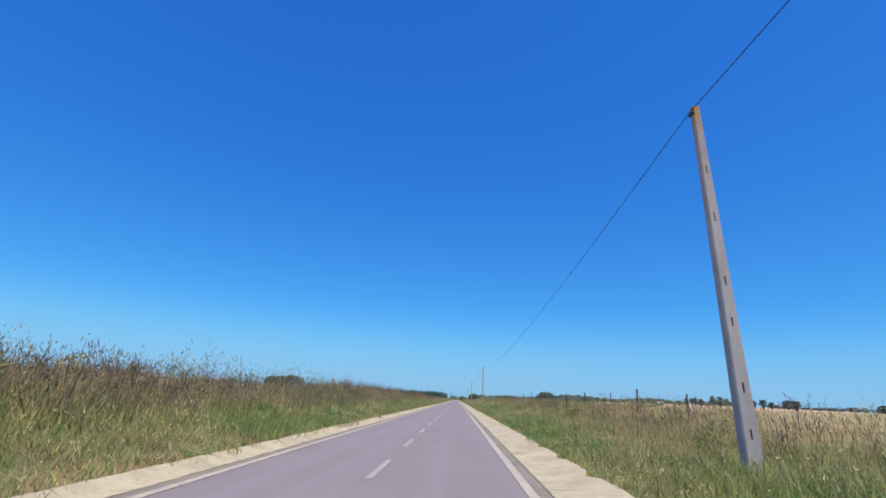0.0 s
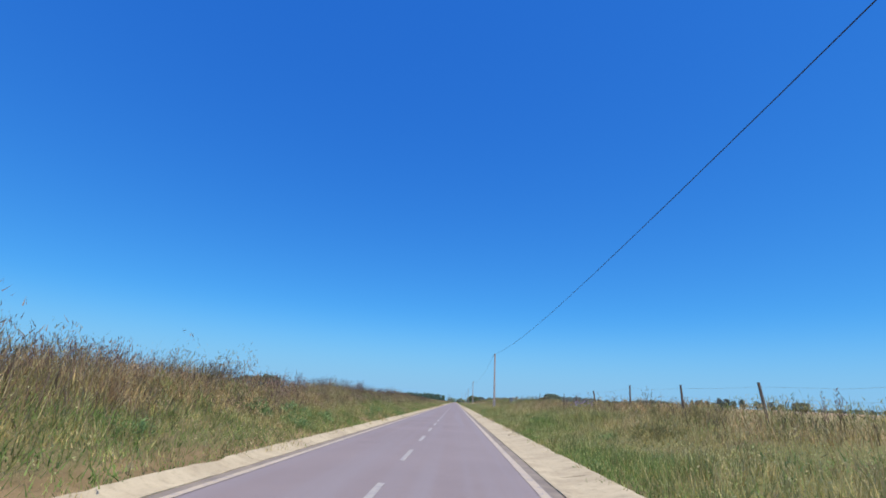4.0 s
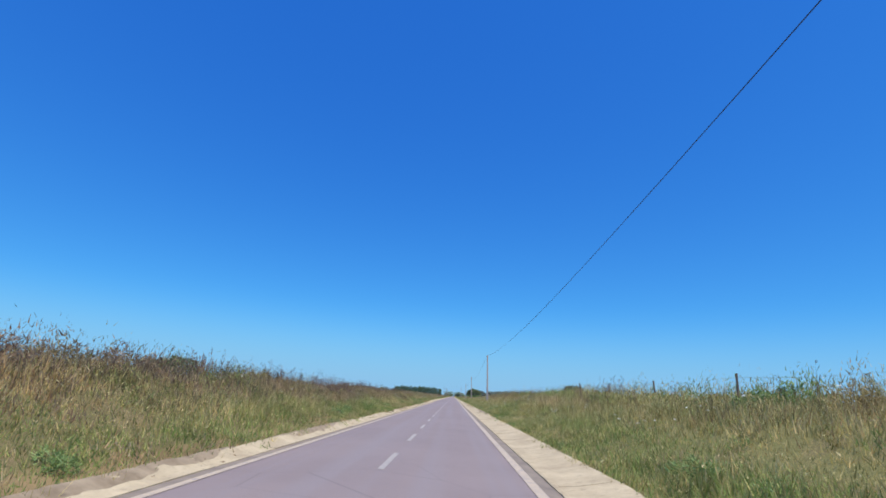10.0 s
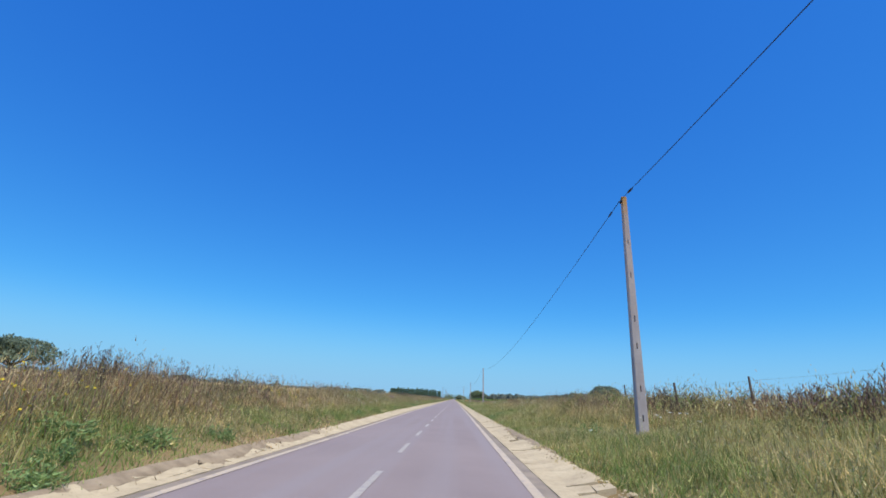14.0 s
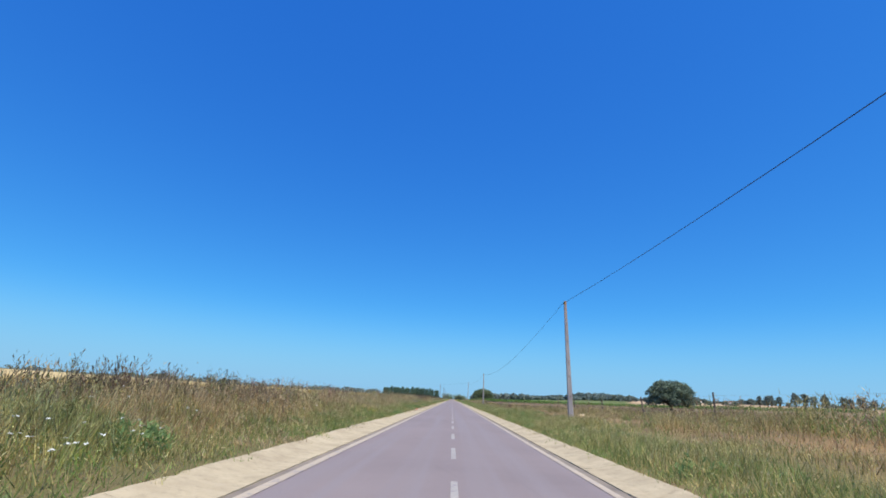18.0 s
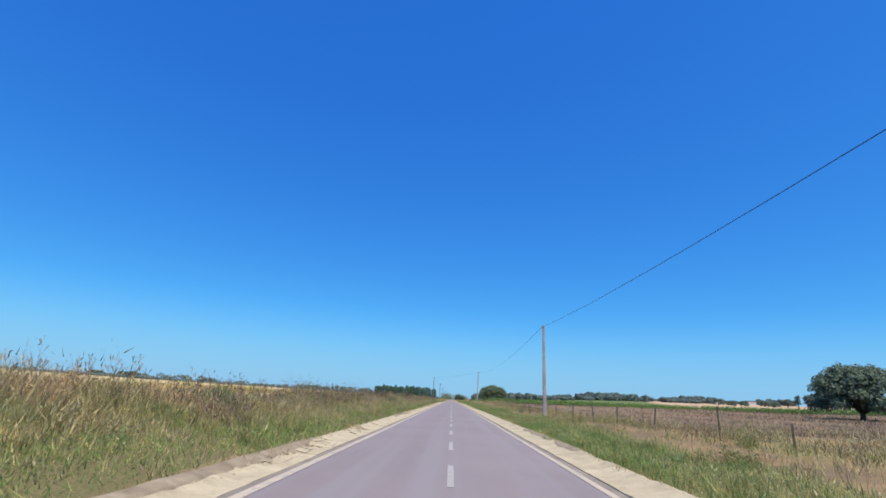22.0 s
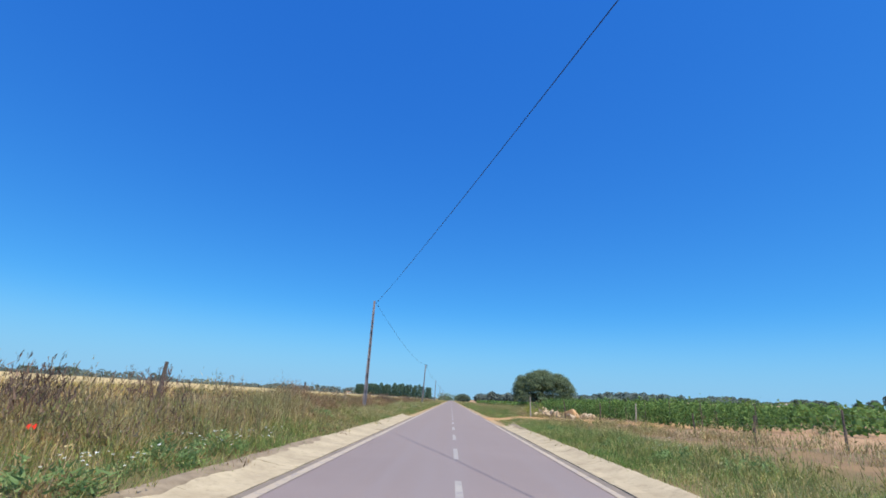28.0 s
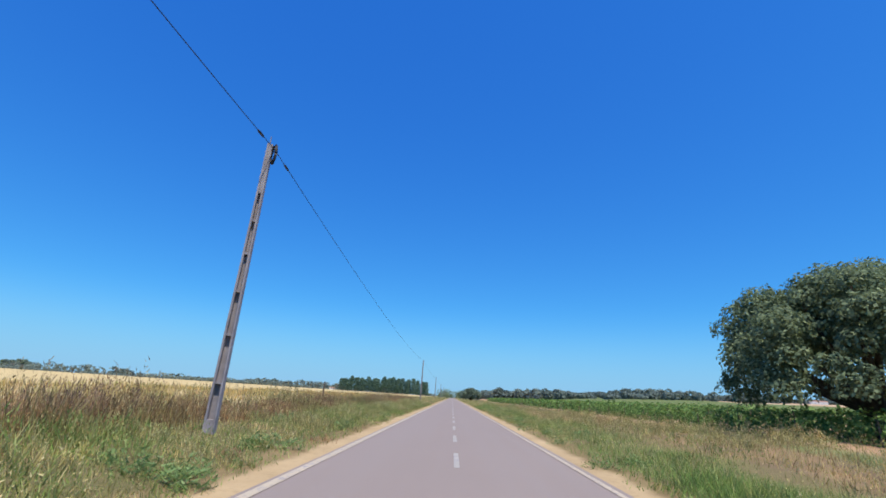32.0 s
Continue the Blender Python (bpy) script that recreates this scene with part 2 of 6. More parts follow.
    c = m.mix(m.maths("MULTIPLY", m.step(m.maths("ADD", ty, m.maths("MULTIPLY", wob, 0.6)), 2.6, 3.6, 1, 0), m.maths("MULTIPLY", m.step(x, 2, 3), m.step(x, 22, 26, 1, 0))), c, clay)
    return m.done(c, m.maths("ADD", fine, mid), 0.6, 0.06)


def blade_material(name, a, b, c, patch=0.35):
    m = Nodes(name, 0.7, 0.12)
    col = m.ramp(m.island, (0.0, a), (0.5, b), (1.0, c))
    tint = m.mix(m.step(m.noise(patch, 4), 0.38, 0.60), (0.78, 0.98, 0.60), (1.30, 1.20, 0.98))
    tint = m.mix(m.step(m.noise(patch * 2.6, 3), 0.50, 0.64, 0, 0.6), tint, (0.74, 0.68, 0.60))
    tint = m.mix(m.step(m.noise(patch * 0.2, 2), 0.4, 0.62, 0, 0.5), tint, (1.28, 1.10, 0.92))
    tint = m.mix(1.0, tint, m.ramp(m.noise(1.9, 3), (0.36, (0.62, 0.66, 0.56)), (0.52, (1.0, 1.0, 1.0)), (0.66, (1.22, 1.14, 1.04))), "MULTIPLY")
    return m.done(m.mix(1.0, col, tint, "MULTIPLY"), thin=0.42)


def leaf_material(name, a, b, c):
    m = Nodes(name, 0.65, 0.15)
    col = m.ramp(m.island, (0.0, a), (0.55, b), (1.0, c))
    return m.done(m.mix(m.step(m.noise(0.8, 3), 0.35, 0.65, 0, 0.5), col, tuple(v * 0.6 for v in b)), thin=0.35)


def plain_material(name, a, b, scale=4.0, rough=0.8, metal=0.0):
    m = Nodes(name, rough, 0.25, metal)
    g = m.noise(scale, 4)
    return m.done(m.ramp(g, (0.3, a), (0.7, b)), m.noise(scale * 8, 2), 0.3, 0.005)


def pole_material():
    m = Nodes("weathered_concrete", 0.9, 0.12)
    x, y, z = m.xyz()
    c = m.ramp(m.noise(2.2, 5, m.stretch(1, 1, 0.35)), (0.3, (0.33, 0.285, 0.275)), (0.7, (0.47, 0.42, 0.395)))
    c = m.mix(m.step(m.noise(14, 4), 0.55, 0.75, 0, 0.5), c, (0.2, 0.165, 0.15))
    lichen = m.maths("MULTIPLY", m.step(z, 7.4, 8.7), m.step(m.noise(3.5, 5), 0.36, 0.56))
    c = m.mix(lichen, c, (0.42, 0.22, 0.05))
    c = m.mix(m.maths("MULTIPLY", m.step(z, 4.0, 7.0), 0.2), c, (0.36, 0.24, 0.20))
    return m.done(c, m.noise(30, 3), 0.4, 0.01)


GREYPOLE = plain_material("grey_concrete", (0.22, 0.20, 0.215), (0.36, 0.33, 0.345), 2.5, 0.9)
DRIFT = plain_material("earth_drift", (0.20, 0.15, 0.095), (0.35, 0.275, 0.18), 3.0, 0.95)
ASPHALT, EDGE = asphalt_material(), edge_asphalt_material()
PAINT = paint_material("road_paint", (0.53, 0.43, 0.30), 0.14)
DASH = paint_material("worn_road_paint", (0.43, 0.385, 0.32), 0.17)
GUTTER = concrete_material("sandy_concrete", (0.55, 0.455, 0.295), (0.37, 0.295, 0.19), 1.1)
GROUND = ground_material()
POLE = pole_material()
DARK = plain_material("slot_shadow_concrete", (0.08, 0.07, 0.07), (0.13, 0.115, 0.11))
RUSTY = plain_material("weathered_post_wood", (0.10, 0.075, 0.06), (0.21, 0.165, 0.13), 9)
GALV = plain_material("galvanised_wire", (0.20, 0.19, 0.18), (0.34, 0.32, 0.30), 9, 0.5, 0.6)
RUBBER = plain_material("black_cable", (0.012, 0.014, 0.02), (0.03, 0.032, 0.04), 6, 0.6)
BARK = plain_material("oak_bark", (0.045, 0.035, 0.028), (0.11, 0.09, 0.07), 5, 0.95)
TANK = concrete_material("tank_concrete", (0.58, 0.53, 0.46), (0.36, 0.33, 0.30))
LIMESTONE = concrete_material("pale_limestone", (0.70, 0.56, 0.38), (0.50, 0.33, 0.18))
OCHRE = concrete_material("ochre_limestone", (0.74, 0.55, 0.33), (0.60, 0.30, 0.11))
WHITEWASH = plain_material("whitewashed_wall", (0.68, 0.66, 0.62), (0.80, 0.78, 0.74), 1.5)
ROOFTILE = plain_material("clay_roof_tiles", (0.36, 0.15, 0.08), (0.50, 0.24, 0.13), 3)
GREEN = blade_material("green_grass", (0.15, 0.225, 0.085), (0.25, 0.335, 0.13), (0.43, 0.475, 0.23))
EAR = blade_material("grass_ears", (0.42, 0.375, 0.21), (0.61, 0.54, 0.335), (0.80, 0.73, 0.51))
HUSK = blade_material("dry_grass_ears", (0.27, 0.195, 0.13), (0.48, 0.375, 0.25), (0.74, 0.63, 0.46))
MIXED = blade_material("ripening_grass", (0.31, 0.275, 0.13), (0.50, 0.43, 0.235), (0.72, 0.62, 0.39))
DOCK = blade_material("dry_dock", (0.19, 0.115, 0.075), (0.34, 0.22, 0.145), (0.54, 0.39, 0.27))
DRY = blade_material("dry_grass", (0.26, 0.18, 0.115), (0.44, 0.325, 0.205), (0.64, 0.52, 0.35))
WHEAT = blade_material("ripe_cereal", (0.46, 0.34, 0.16), (0.60, 0.46, 0.24), (0.72, 0.58, 0.34))
STRAWSTALK = blade_material("straw_stalks", (0.20, 0.14, 0.115), (0.37, 0.28, 0.215), (0.58, 0.47, 0.36), 0.2)
MAUVE = blade_material("brown_weed", (0.125, 0.085, 0.08), (0.245, 0.175, 0.155), (0.43, 0.335, 0.275), 0.3)
OLIVE = blade_material("olive_weed", (0.19, 0.185, 0.085), (0.345, 0.32, 0.16), (0.56, 0.50, 0.285), 0.3)
STALK = blade_material("dry_stalks", (0.11, 0.07, 0.085), (0.22, 0.145, 0.15), (0.40, 0.29, 0.27), 0.2)
OAKLEAF = leaf_material("holm_oak_leaf", (0.085, 0.125, 0.075), (0.185, 0.245, 0.135), (0.39, 0.455, 0.24))
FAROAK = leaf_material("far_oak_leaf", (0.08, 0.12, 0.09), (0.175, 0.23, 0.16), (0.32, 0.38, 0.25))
VINELEAF = leaf_material("vine_leaf", (0.065, 0.135, 0.04), (0.15, 0.265, 0.07), (0.31, 0.46, 0.135))
SHRUBLEAF = leaf_material("roadside_shrub_leaf", (0.18, 0.18, 0.07), (0.31, 0.29, 0.12), (0.50, 0.44, 0.20))
HERBLEAF = leaf_material("fresh_herb_leaf", (0.14, 0.22, 0.08), (0.24, 0.355, 0.125), (0.37, 0.48, 0.20))
FENNEL = leaf_material("fennel_leaf", (0.26, 0.29, 0.06), (0.42, 0.43, 0.10), (0.60, 0.56, 0.16))
# needles paler and bluer than their own green, to carry the distance haze
HAZYPINE = leaf_material("hazy_pine_needles", (0.08, 0.145, 0.105), (0.14, 0.235, 0.16), (0.20, 0.30, 0.20))
# aerial haze over the far woods and gums is mixed into this colour
HAZYLEAF = leaf_material("hazy_far_wood_leaf", (0.14, 0.185, 0.165), (0.20, 0.25, 0.215), (0.25, 0.295, 0.245))
PETALW = plain_material("white_umbel", (0.7, 0.7, 0.62), (0.85, 0.85, 0.78), 30)
PETALR = plain_material("poppy_petal", (0.65, 0.03, 0.015), (0.8, 0.07, 0.03), 30)
PETALV = plain_material("violet_petal", (0.30, 0.22, 0.55), (0.48, 0.38, 0.72), 30)
PETALY = plain_material("yellow_petal", (0.62, 0.46, 0.03), (0.78, 0.62, 0.06), 30)

# ---- the lie of the land ----
KERB_END = {-1: 555.0, 1: 547.0}


def gutter_in(side, y):
    """Where the gutter begins, in metres from the road's middle."""
    return np.interp(y, [215, 245], [2.84, 3.02]) if side < 0 else np.interp(y, [215, 245], [3.03, 3.05])


def gutter_out(side, y):
    """Where the gutter ends; it is laid wider on one side or the other along the road."""
    if side < 0:
        return np.interp(y, [0, 150, 215, 245, 300, 325, 430, 480, 547], [3.3, 3.36, 3.4, 4.05, 4.1, 3.86, 3.84, 4.0, 4.02])
    return np.interp(y, [0, 190, 215, 245, 547], [4.2, 4.18, 4.12, 3.93, 3.9])


def smooth(t):
    t = np.clip(t, 0.0, 1.0)
    return t * t * (3 - 2 * t)


def land(x, y):
    """Height of the ground, in metres above the road."""
    x, y = np.asarray(x, float), np.asarray(y, float)
    u = np.abs(x)
    lined = smooth((np.where(x < 0, KERB_END[-1], KERB_END[1]) + 1 - y) / 2.0)
    left = np.interp(y, [-60, 0, 25, 55, 110, 150, 178, 205, 255, 300, 380, 480, 530, 570, 700], [1.0, 0.95, 1.0, 1.35, 1.4, 1.28, 1.08, 0.88, 0.85, 0.75, 0.75, 0.8, 0.7, 0.45, 0.4])
    right = np.interp(y, [-60, 0, 30, 60, 100, 200, 225, 260, 300, 322, 350, 420, 470, 506, 535, 700], [0.4, 0.4, 0.5, 0.95, 1.15, 1.2, 1.05, 0.75, 0.62, 0.6, 0.25, 0.1, 0.2, 0.95, 0.15, 0.15])
    high = np.where(x < 0, left, right)
    edge = (np.where(x < 0, gutter_out(-1, y), gutter_out(1, y)) - 0.06) * lined + 3.0 * (1 - lined)
    z0 = 0.03 * lined - 0.075 * (1 - lined)
    z = z0 + (high - z0) * smooth((u - edge) / np.where(x < 0, 4.7, 5.5))
    far = np.where(x < 0, np.interp(y, [200, 300], [0.003, 0.019]) * np.clip(u - 9, 0, 130) + 0.012 * np.clip(u - 139, 0, 900),
                   0.013 * np.clip(u - 15, 0, 80) + 0.028 * np.clip(u - 95, 0, 160) + 0.014 * np.clip(u - 255, 0, 900) + np.interp(y, [-60, 25, 70, 200, 260, 298, 325, 350], [0.85, 0.8, 0.35, 0.3, 0.2, 0.35, 0.15, 0.0]) * smooth((u - 8) / 6) * np.where(y > 260, 1 - smooth((u - 16) / 22), 1.0))
    far = far + np.where(x > 0, 0.006 * np.clip(y - 560, 0, 540) * smooth((x - 60) / 100) + 0.015 * np.clip(y - 1100, 0, 800) * smooth((x - 40) / 300), 0.0)
    z = z + far
    rough = 0.05 * np.sin(x * 1.7 + y * 0.61) + 0.05 * np.sin(y * 0.93 - x * 0.8) + 0.10 * np.sin(y * 0.19 + x * 0.11)
    z = z + rough * smooth((u - edge - 0.35) / 1.6)
    deep = np.where(lined > 0.5, 0.5, 0.22)
    low = -0.12 + (z - 0.03 * lined + 0.12) * smooth((u - edge + deep) / deep)
    return np.where(u < edge, low, z)


# ---- mesh helpers ----
def mesh_of(name, verts, sides, mats, mat_index=None):
    """A mesh of separate polygons: verts has shape (count, sides, 3)."""
    count = len(verts)
    me = bpy.data.meshes.new(name)
    me.vertices.add(count * sides)
    me.vertices.foreach_set("co", np.ascontiguousarray(verts, np.float32).ravel())
    me.loops.add(count * sides)
    me.loops.foreach_set("vertex_index", np.arange(count * sides, dtype=np.int32))
    me.polygons.add(count)
    me.polygons.foreach_set("loop_start", np.arange(0, count * sides, sides, dtype=np.int32))
    if mat_index is not None:
        me.polygons.foreach_set("material_index", np.ascontiguousarray(mat_index, np.int32))
    for mat in mats:
        me.materials.append(mat)
    me.update(calc_edges=True)
    return me


def finish(name, bm, material, smooth_shade=False):
    me = bpy.data.meshes.new(name)
    bm.normal_update()
    bm.to_mesh(me)
    bm.free()
    me.materials.append(material)
    if smooth_shade:
        me.polygons.foreach_set("use_smooth", np.ones(len(me.polygons), bool))
    return me


def part(name, bm, material, parent, label="", smooth_shade=False):
    ob = new(name, finish(name, bm, material, smooth_shade) if isinstance(bm, bmesh.types.BMesh) else bm)
    ob.parent = parent
    return tagged(ob, label)


def thing(name, x, y, z, label, category, group="", turn=0.0, kind=""):
    ob = new(name)
    ob.empty_display_size = 0.3
    ob.matrix_world = pose(x, y, z, 0, 0, turn)
    return tagged(ob, label, category, group, kind)


def box(bm, x0, x1, y0, y1, z0, z1, bevel=0.0):
    made = bmesh.ops.create_cube(bm, size=1.0, matrix=Matrix.LocRotScale(((x0 + x1) / 2, (y0 + y1) / 2, (z0 + z1) / 2), None, (x1 - x0, y1 - y0, z1 - z0)))
    if bevel:
        edges = list({e for v in made["verts"] for e in v.link_edges})
        bmesh.ops.bevel(bm, geom=edges, offset=bevel, segments=1, affect="EDGES")
    return bm


def tube(bm, points, radii, sides=7):
    """A tapered tube along points."""
    rings = []
    for i, p in enumerate(points):
        a, b = Vector(points[max(i - 1, 0)]), Vector(points[min(i + 1, len(points) - 1)])
        q = (b - a).to_track_quat("Z", "Y")
        rings.append([bm.verts.new(Vector(p) + q @ Vector((radii[i] * math.cos(k * math.tau / sides), radii[i] * math.sin(k * math.tau / sides), 0))) for k in range(sides)])
    for r, s in zip(rings, rings[1:]):
        for k in range(sides):
            bm.faces.new((r[k], r[(k + 1) % sides], s[(k + 1) % sides], s[k]))
    bm.faces.new(rings[0][::-1])
    bm.faces.new(rings[-1])
    return bm


def leaf_quads(centres, normals, size, r, jitter=0.7):
    """Small leaf-shaped quads at centres, facing roughly along normals."""
    n = len(centres)
    d = normals + r.normal(0, jitter, (n, 3))
    d /= np.linalg.norm(d, axis=1, keepdims=True) + 1e-9
    side = np.cross(d, r.normal(0, 1, (n, 3)))
    side /= np.linalg.norm(side, axis=1, keepdims=True) + 1e-9
    up = np.cross(d, side)
    s = (size * r.uniform(0.6, 1.4, n))[:, None]
    return np.stack([centres - up * s, centres + side * s * 0.55 + d * s * 0.2, centres + up * s, centres - side * s * 0.55 + d * s * 0.2], 1)


# ---- ground, road, gutters ----
def build_ground():
    near = [2.75, 2.9, 3.05, 3.2, 3.4, 3.6, 3.8, 3.95, 4.1, 4.3, 4.7, 5.2, 5.8, 6.5, 7.2, 8, 9, 10, 11.5, 13, 15, 18, 22, 28, 36, 48, 65, 95, 140, 200, 255, 340, 500, 800, 1300, 2200, 3600]
    xs = np.array([-v for v in near[::-1]] + [0.0] + near)
    ys = np.concatenate([[-900, -400, -150, -80], np.arange(-40, 700, 2.5), np.arange(700, 1000, 10), [1040, 1100, 1150, 1200, 1280, 1360, 1440, 1520, 1600, 1700, 1800, 1900, 2000, 2300, 2600, 3400, 4300]])
    gx, gy = np.meshgrid(xs, ys)
    gz = land(gx, gy)
    co = np.stack([gx, gy, gz], -1).reshape(-1, 3)
    w = len(xs)
    faces = [(j * w + i, j * w + i + 1, (j + 1) * w + i + 1, (j + 1) * w + i) for j in range(len(ys) - 1) for i in range(w - 1)]
    me = bpy.data.meshes.new("ground")
    me.from_pydata(co.tolist(), [], faces)
    me.polygons.foreach_set("use_smooth", np.ones(len(faces), bool))
    me.materials.append(GROUND)
    return tagged(new("ground", me), "dry verge soil, straw-coloured stubble and reddish farmland", "ground", kind="structure")


def strip(name, x0, x1, y0, y1, z, material, step=6.0, wobble=0.0):
    bm = bmesh.new()
    n = max(1, int((y1 - y0) / step))
    rows = []
    for i in range(n + 1):
        y = y0 + (y1 - y0) * i / n
        a = wobble * (noise.noise((x0, y * 0.3, 0.3)) + 0.5 * noise.noise((x0, y * 1.1, 5.0)))
        b = wobble * (noise.noise((x1, y * 0.3, 9.3)) + 0.5 * noise.noise((x1, y * 1.1, 2.0)))
        rows.append((bm.verts.new((x0 + a, y, z)), bm.verts.new((x1 + b, y, z))))
    for (a, b), (c, d) in zip(rows, rows[1:]):
        bm.faces.new((a, b, d, c))
    return finish(name, bm, material)


ground = build_ground()
ROAD_END = 1500.0
CROWN = 0.02


def road_mesh():
    """The carriageway, falling a little from its middle to both edges."""
    cols = (-2.96, -2.2, -1.1, 0.0, 1.1, 2.2, 2.96)
    bm = bmesh.new()
    rows = []
    for k in range(541):
        y = -120 + 3.0 * k
        rows.append([bm.verts.new((x + (0.03 * noise.noise((x, y * 0.4, 1.0)) if abs(x) > 2.9 else 0), y, -CROWN * abs(x))) for x in cols])
    for p, q in zip(rows, rows[1:]):
        for k in range(len(cols) - 1):
            bm.faces.new((p[k], p[k + 1], q[k + 1], q[k]))
    return finish("road", bm, ASPHALT, True)


road = tagged(new("road", road_mesh()), "long straight road of faded purplish-grey asphalt", "road", kind="structure")


def ribbon(name, side, inner, outer, y0, y1, z, material, step=1.5, wobble=0.008):
    """A strip along the road whose edges follow the tables inner and outer."""
    bm = bmesh.new()
    n = max(1, int((y1 - y0) / step))
    rows = []
    for i in range(n + 1):
        y = y0 + (y1 - y0) * i / n
        ends = [side * (float(np.interp(y, *e)) + wobble * (noise.noise((k * 9.0 + side, y * 0.3, 0.3)) + 0.5 * noise.noise((k * 3.0, y * 1.1, 5.0)))) for k, e in enumerate((inner, outer))]
        a, b = sorted(ends)
        rows.append((bm.verts.new((a, y, z - CROWN * abs(a))), bm.verts.new((b, y, z - CROWN * abs(b)))))
    for (a, b), (c, d) in zip(rows, rows[1:]):
        bm.faces.new((a, b, d, c))
    return finish(name, bm, material)


LINE = {-1: (([215, 245], [2.49, 2.69]), ([215, 245], [2.64, 2.87])), 1: (([215, 245], [2.61, 2.70]), ([215, 245, 545, 556], [2.79, 2.86, 2.86, 2.82]))}
for side in (-1, 1):
    rim = ([215, 245], [2.88, 3.06]) if side < 0 else ([215, 245], [3.07, 3.09])
    part("edge_strip", ribbon("edge_strip", side, (rim[0], [v - 0.26 for v in rim[1]]), rim, -120, KERB_END[side], 0.004, EDGE, 1.0), None, road, "dirty dark strip of asphalt beside the gutter")
    for y0, y1 in ((-120, ROAD_END),) if side < 0 else ((-120, 556.6), (567.0, ROAD_END)):
        part("edge_line", ribbon("edge_line", side, *LINE[side], y0, y1, 0.009, PAINT), None, road, "continuous off-white painted edge line")
DASH_STEP, DASH_PHASE, DASH_LEN = 5.762, 2.949, 2.6
dash_mesh = strip("centre_dash", -0.06, 0.06, 0, DASH_LEN, 0.0, DASH, 0.5, 0.006)
for k in range(-4, 180):
    d = part("centre_dash", dash_mesh, None, road, "worn off-white centre dash" if k == -4 else "")
    y = DASH_PHASE + k * DASH_STEP
    d.matrix_world = pose(float(np.interp(y, [215, 250], [0.0, 0.085])), y, 0.006)


def gutter_slab(seed, length, broken):
    """One slab of the sloping concrete gutter, a metre wide before it is set to its width; broken: how ragged its outer edge is."""
    r = random.Random(seed)
    bm = bmesh.new()
    n = 12
    prof = ((0, -0.14), (0, -0.036), (0.06, -0.03), (0.1, -0.034), (0.36, -0.02), (0.66, 0.035), (0.9, 0.09), (0.97, 0.095), (1.0, 0.07), (1.0, -0.12))
    rings = []
    bite = 0.0
    for i in range(n + 1):
        y = length * i / n
        bite = max(0.0, bite * 0.5 + (r.uniform(0.02, 0.16) if r.random() < broken else 0.0))
        bite = 0.0 if r.random() < 0.3 else min(bite, 0.3)
        edge = r.uniform(-0.02, 0.012) - bite
        ring = []
        for k, (px, pz) in enumerate(prof):
            out = px > 0.5
            ring.append(bm.verts.new((px + (edge * (px - 0.4) / 0.6 if out else r.uniform(-0.006, 0.006)), y, pz + r.uniform(-0.006, 0.006) - (bite * 0.22 * (px - 0.4) if out else 0))))
        rings.append(ring)
    for p, q in zip(rings, rings[1:]):
        for k in range(len(prof) - 1):
            bm.faces.new((p[k], q[k], q[k + 1], p[k + 1]))
    bm.faces.new(rings[0])
    bm.faces.new(rings[-1][::-1])
    return finish("gutter_slab", bm, GUTTER)


def crumbled_slab(seed, length):
    """A slab of the gutter that has broken into uneven blocks, some of them sunk or gone."""
    r = random.Random(seed)
    bm = bmesh.new()
    ys = [0.0]
    while ys[-1] < length - 0.3:
        ys.append(ys[-1] + r.uniform(0.28, 0.6))
    ys[-1] = length
    cuts = [0.0, 0.34, 0.66, 1.0]
    grid = [[(cuts[k] + (r.uniform(-0.07, 0.07) if 0 < k < 3 else 0.0) - (r.uniform(0, 0.16) if k == 3 else 0), y + (r.uniform(-0.1, 0.1) if 0 < i < len(ys) - 1 else 0.0)) for k in range(4)] for i, y in enumerate(ys)]

    def bed(x):
        return float(np.interp(x, (0, 0.1, 0.36, 0.66, 0.9, 1.0), (-0.036, -0.034, -0.02, 0.03, 0.075, 0.08)))

    for i in range(len(ys) - 1):
        for k in range(3):
            if k == 2 and r.random() < 0.22 or k == 1 and r.random() < 0.06:
                continue
            ring = [grid[i][k], grid[i][k + 1], grid[i + 1][k + 1], grid[i + 1][k]]
            cx, cy = sum(p[0] for p in ring) / 4, sum(p[1] for p in ring) / 4
            shrink = 1.0 if k == 0 else r.uniform(0.92, 0.98)
            sink = r.uniform(-0.025, 0.008) if k else r.uniform(-0.006, 0.004)
            tx, ty = (r.uniform(-0.05, 0.05), r.uniform(-0.06, 0.06)) if k else (0, 0)
            top = [bm.verts.new((cx + (x - cx) * shrink, cy + (y - cy) * shrink, bed(x) + sink + (x - cx) * tx + (y - cy) * ty)) for x, y in ring]
            low = [bm.verts.new((v.co.x, v.co.y, -0.15)) for v in top]
            bm.faces.new(top)
            for q in range(4):
                bm.faces.new((low[q], low[(q + 1) % 4], top[(q + 1) % 4], top[q]))
    bmesh.ops.recalc_face_normals(bm, faces=bm.faces)
    return finish("gutter_slab", bm, GUTTER)


SLAB = 3.0
whole_slabs = [gutter_slab(s, SLAB - 0.006, 0.08) for s in range(8)]
broken_slabs = [gutter_slab(s + 20, SLAB - 0.012, 0.4) for s in range(8)]
crumbled_slabs = [crumbled_slab(s + 40, SLAB - 0.01) for s in range(8)]


